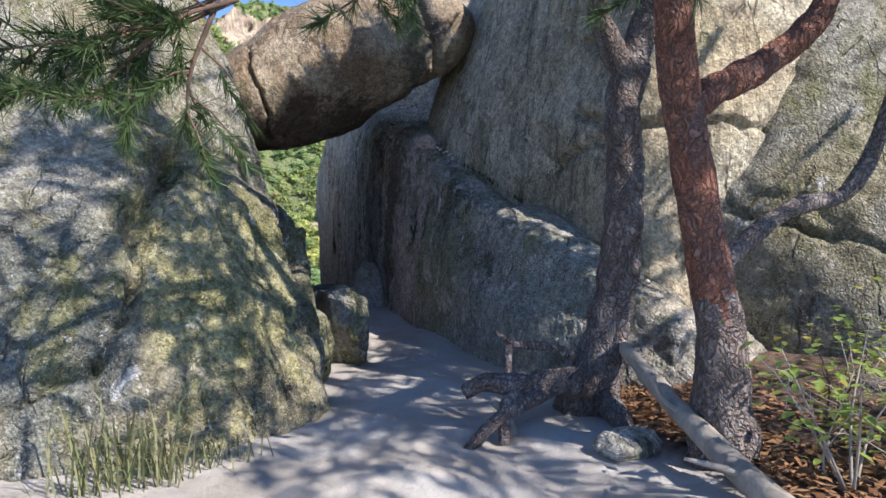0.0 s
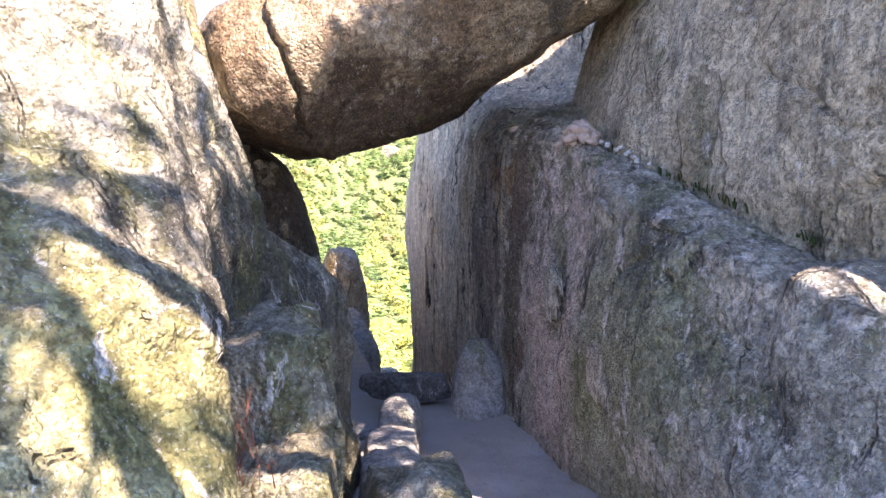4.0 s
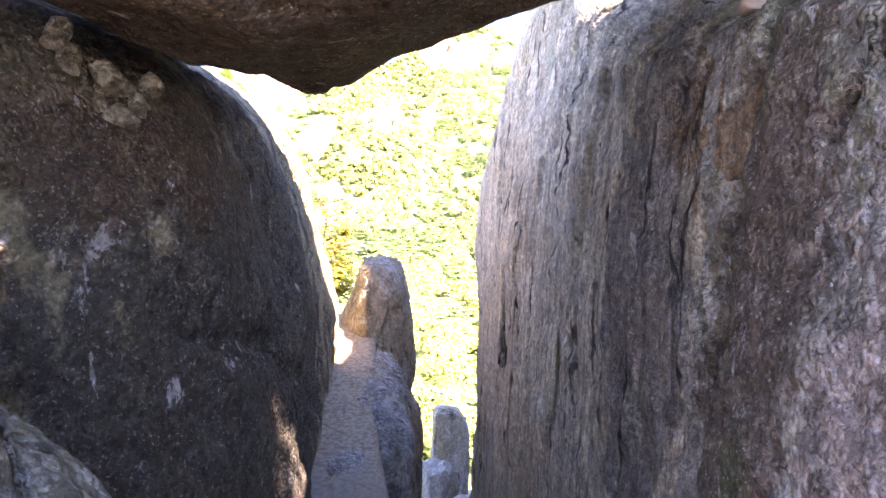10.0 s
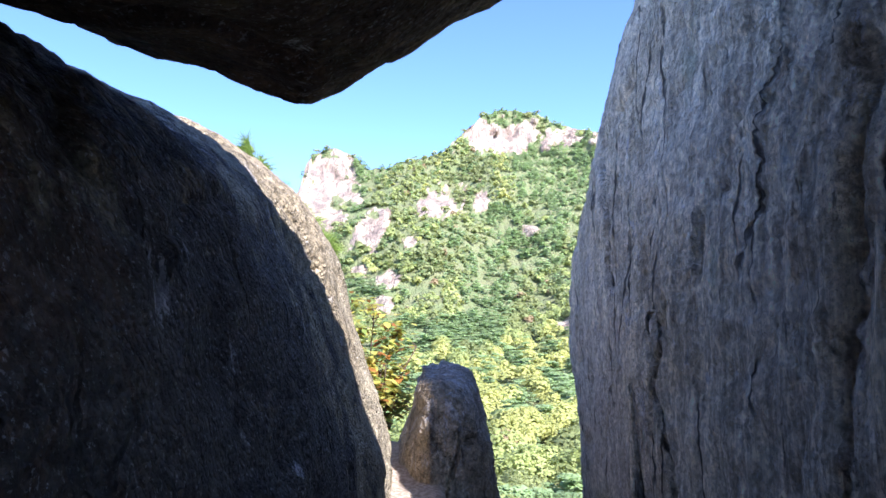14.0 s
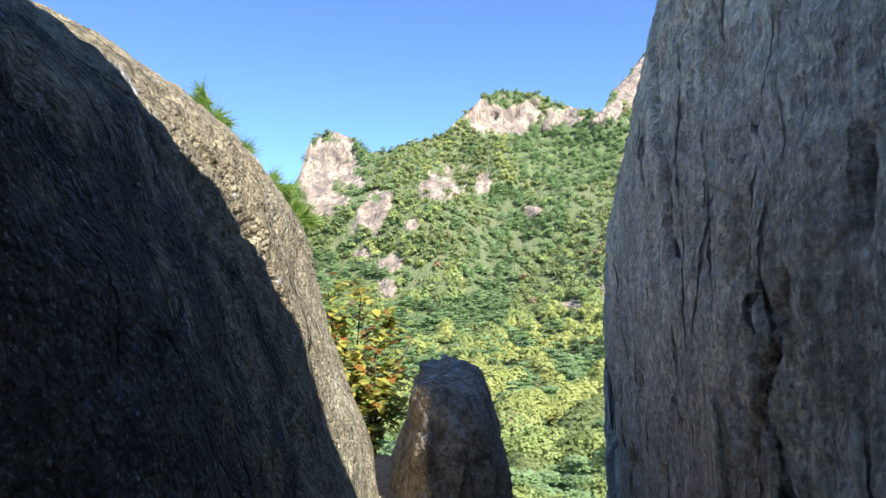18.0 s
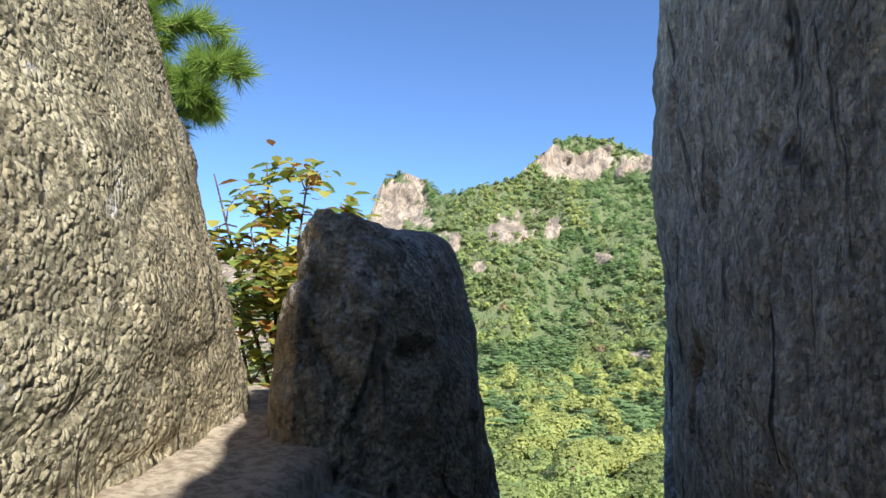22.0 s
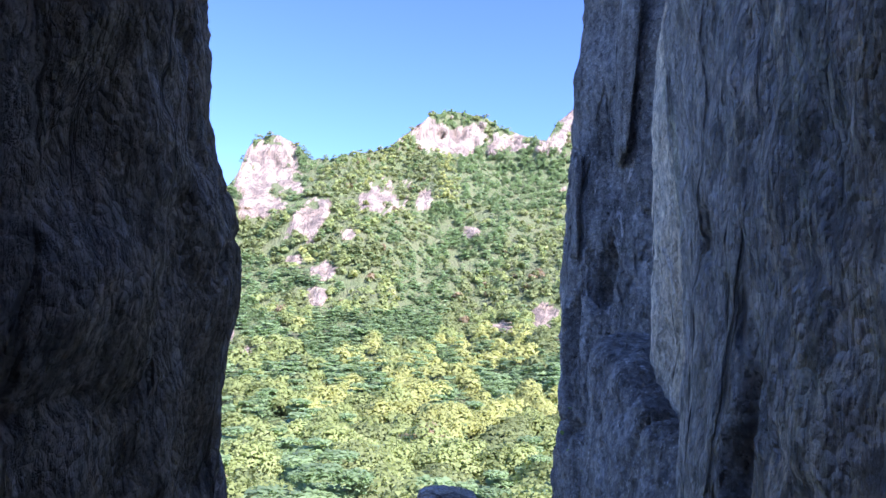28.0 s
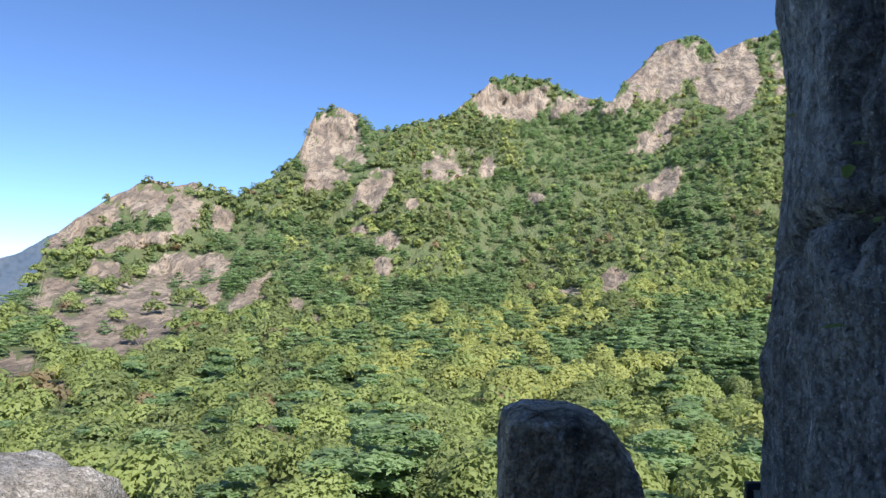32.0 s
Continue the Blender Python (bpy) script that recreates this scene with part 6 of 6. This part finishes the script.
def shrub(name, base, stems, leaves, size, mats, label, seed, bare=0.0, r=0.012):
    t = empty_at(name, *base, label, "shrub")
    rng = np.random.default_rng(seed)
    tips = []
    for e in stems:
        b, e = np.array(base, float), np.array(e, float)
        mid = (b + e) / 2 + rng.normal(size=3) * 0.06
        wood = [tube([b, mid, e], [r, r * 0.7, r * 0.3], 7, 0.06, 0.1)]
        line = curve_through([b, mid, e], 20, False)
        for i in range(9):
            o = line[rng.integers(6, 20)]
            f = o + rng.normal(size=3) * [0.14, 0.14, 0.1] + [0, 0, 0.05]
            wood.append(tube([o, (o + f) / 2 + rng.normal(size=3) * 0.015, f], [r * 0.35, r * 0.25, r * 0.12], 5, 0.08))
            tips += [o + (f - o) * q for q in (0.5, 0.75, 1.0)]
        under(part("stem", soup("stem", *joined(wood), M_TWIG if not bare else M_DEAD, True)), t)
    tips = np.array(tips)
    for j, m in enumerate(mats):
        n = leaves // len(mats)
        pl = tips[rng.integers(0, len(tips), n)] + rng.normal(size=(n, 3)) * 0.035
        under(part("leaves", leaf_mesh("leaves", rng, pl, size, m)), t)
    return t


M_YEL = leafy("shrub_yellow", (0.62, 0.54, 0.12), (0.5, 0.52, 0.12), 0.45, 0.45)
M_GRN = leafy("shrub_green", (0.28, 0.38, 0.09), (0.36, 0.44, 0.12), 0.45, 0.45)
M_ORG = leafy("shrub_rust", (0.4, 0.2, 0.05), (0.32, 0.13, 0.04), 0.45, 0.4)
shrub("shrub", (-0.86, 13.55, 0.35), [(-1.28, 13.6, 1.62), (-1.05, 13.7, 1.7), (-0.8, 13.6, 1.6), (-0.6, 13.7, 1.45), (-0.45, 13.6, 1.3), (-1.0, 13.4, 1.3), (-0.7, 13.5, 1.15), (-0.95, 13.8, 1.45), (-0.85, 13.4, 0.95), (-0.6, 13.45, 0.9), (-1.1, 13.5, 1.0)], 1700, 0.085, [M_YEL, M_GRN, M_YEL, M_GRN, M_YEL, M_ORG], "young tree with yellowing green leaves behind the pillar", 31)
shrub("bush", (1.15, 1.75, 0.0), [(0.7, 1.75, 0.62), (0.85, 1.85, 0.66), (1.0, 1.6, 0.6), (1.2, 1.8, 0.55), (1.4, 1.9, 0.72), (1.55, 1.8, 0.5), (1.45, 1.6, 0.3), (1.3, 1.5, 0.25)], 240, 0.06, [M_GRN], "thin grey-twigged bush with a few green leaves", 32, bare=1.0, r=0.008)
shrub("bush", (1.6, 2.3, 0.1), [(1.4, 2.2, 0.6), (1.7, 2.2, 0.75), (1.9, 2.4, 0.6), (1.55, 2.1, 0.45)], 160, 0.055, [M_GRN, M_YEL], "low green bush under the pines", 33, r=0.008)
crack = shrub("crack_plant", (1.47, 15.78, -1.12), [(1.42, 15.72, -0.92), (1.38, 15.72, -1.02), (1.45, 15.7, -0.85)], 90, 0.035, [M_GRN], "small green plant growing in a rock crack", 34, r=0.003)


M_YOUNG = leafy("young_needles", (0.3, 0.42, 0.08), (0.38, 0.5, 0.12), 0.5, 0.4)


def pine_behind():
    t = empty_at("pine_tree", -2.1, 13.7, 0.0, "young bright green pine behind the rounded boulder", "tree")
    rng = np.random.default_rng(43)
    under(limb("trunk", [(-2.1, 13.7, -0.6), (-2.05, 13.7, 1.2), (-2.0, 13.6, 2.2), (-2.1, 13.6, 2.8)], [0.06, 0.05, 0.035, 0.015], M_REDBARK, nu=14, step=0.06), t)
    for a, e in [((-2.05, 13.7, 1.7), (-1.17, 13.5, 2.16)), ((-2.0, 13.65, 1.6), (-1.32, 13.5, 1.98)), ((-2.0, 13.65, 2.0), (-1.42, 13.5, 2.38)), ((-2.0, 13.6, 2.2), (-1.55, 13.5, 2.6)), ((-2.05, 13.6, 2.4), (-1.74, 13.5, 2.86)), ((-2.0, 13.6, 2.1), (-1.3, 13.7, 2.2))]:
        wood, at, way = spray(a, e, 0.03, rng, 12, 0.16, 0.009)
        under(part("bough", soup("bough", *joined(wood), M_TWIG, True)), t)
        under(part("needles", soup("needles", *tufts(at[:1] + at[8:], way[:1] + way[8:], rng, 110, 0.13), M_YOUNG), None, "bright green pine needles"), t)


pine_behind()


# ---- a notice board half hidden behind the striped wall ----
M_BOARD = plain("board_white", (0.72, 0.78, 0.76), 0.4, 0.1, 12)
M_FRAME = plain("frame_dark", (0.05, 0.07, 0.08), 0.5, 0.2, 20)
M_GREEN = plain("board_green", (0.16, 0.42, 0.25), 0.5, 0.2, 20)


def slab_mesh(name, w, d, h, mat, bevel=0.004):
    bm = bmesh.new()
    bmesh.ops.create_cube(bm, size=1)
    for v in bm.verts:
        v.co = (v.co.x * w, v.co.y * d, v.co.z * h)
    bmesh.ops.bevel(bm, geom=bm.edges[:], offset=bevel, segments=2, affect="EDGES")
    me = bpy.data.meshes.new(name)
    bm.to_mesh(me)
    bm.free()
    me.materials.append(mat)
    return me


board = empty_at("notice_board", 1.95, 17.45, -3.46, "white notice board in a dark frame behind the rock", "sign")
for nm, w, d, h, at, mat in [("panel", 0.5, 0.012, 0.4, (0, 0, 1.5), M_BOARD), ("top_rail", 0.56, 0.03, 0.03, (0, 0, 1.715), M_FRAME), ("bottom_rail", 0.56, 0.03, 0.03, (0, 0, 1.285), M_FRAME), ("side_rail", 0.03, 0.03, 0.4, (-0.265, 0, 1.5), M_FRAME), ("side_rail", 0.03, 0.03, 0.4, (0.265, 0, 1.5), M_FRAME), ("green_mark", 0.1, 0.004, 0.07, (-0.14, -0.009, 1.58), M_GREEN), ("post", 0.05, 0.05, 1.6, (-0.2, 0.045, 0.8), M_FRAME), ("post", 0.05, 0.05, 1.6, (0.2, 0.045, 0.8), M_FRAME)]:
    ob = part(nm, slab_mesh(nm, w, d, h, mat), board)
    ob.location = at
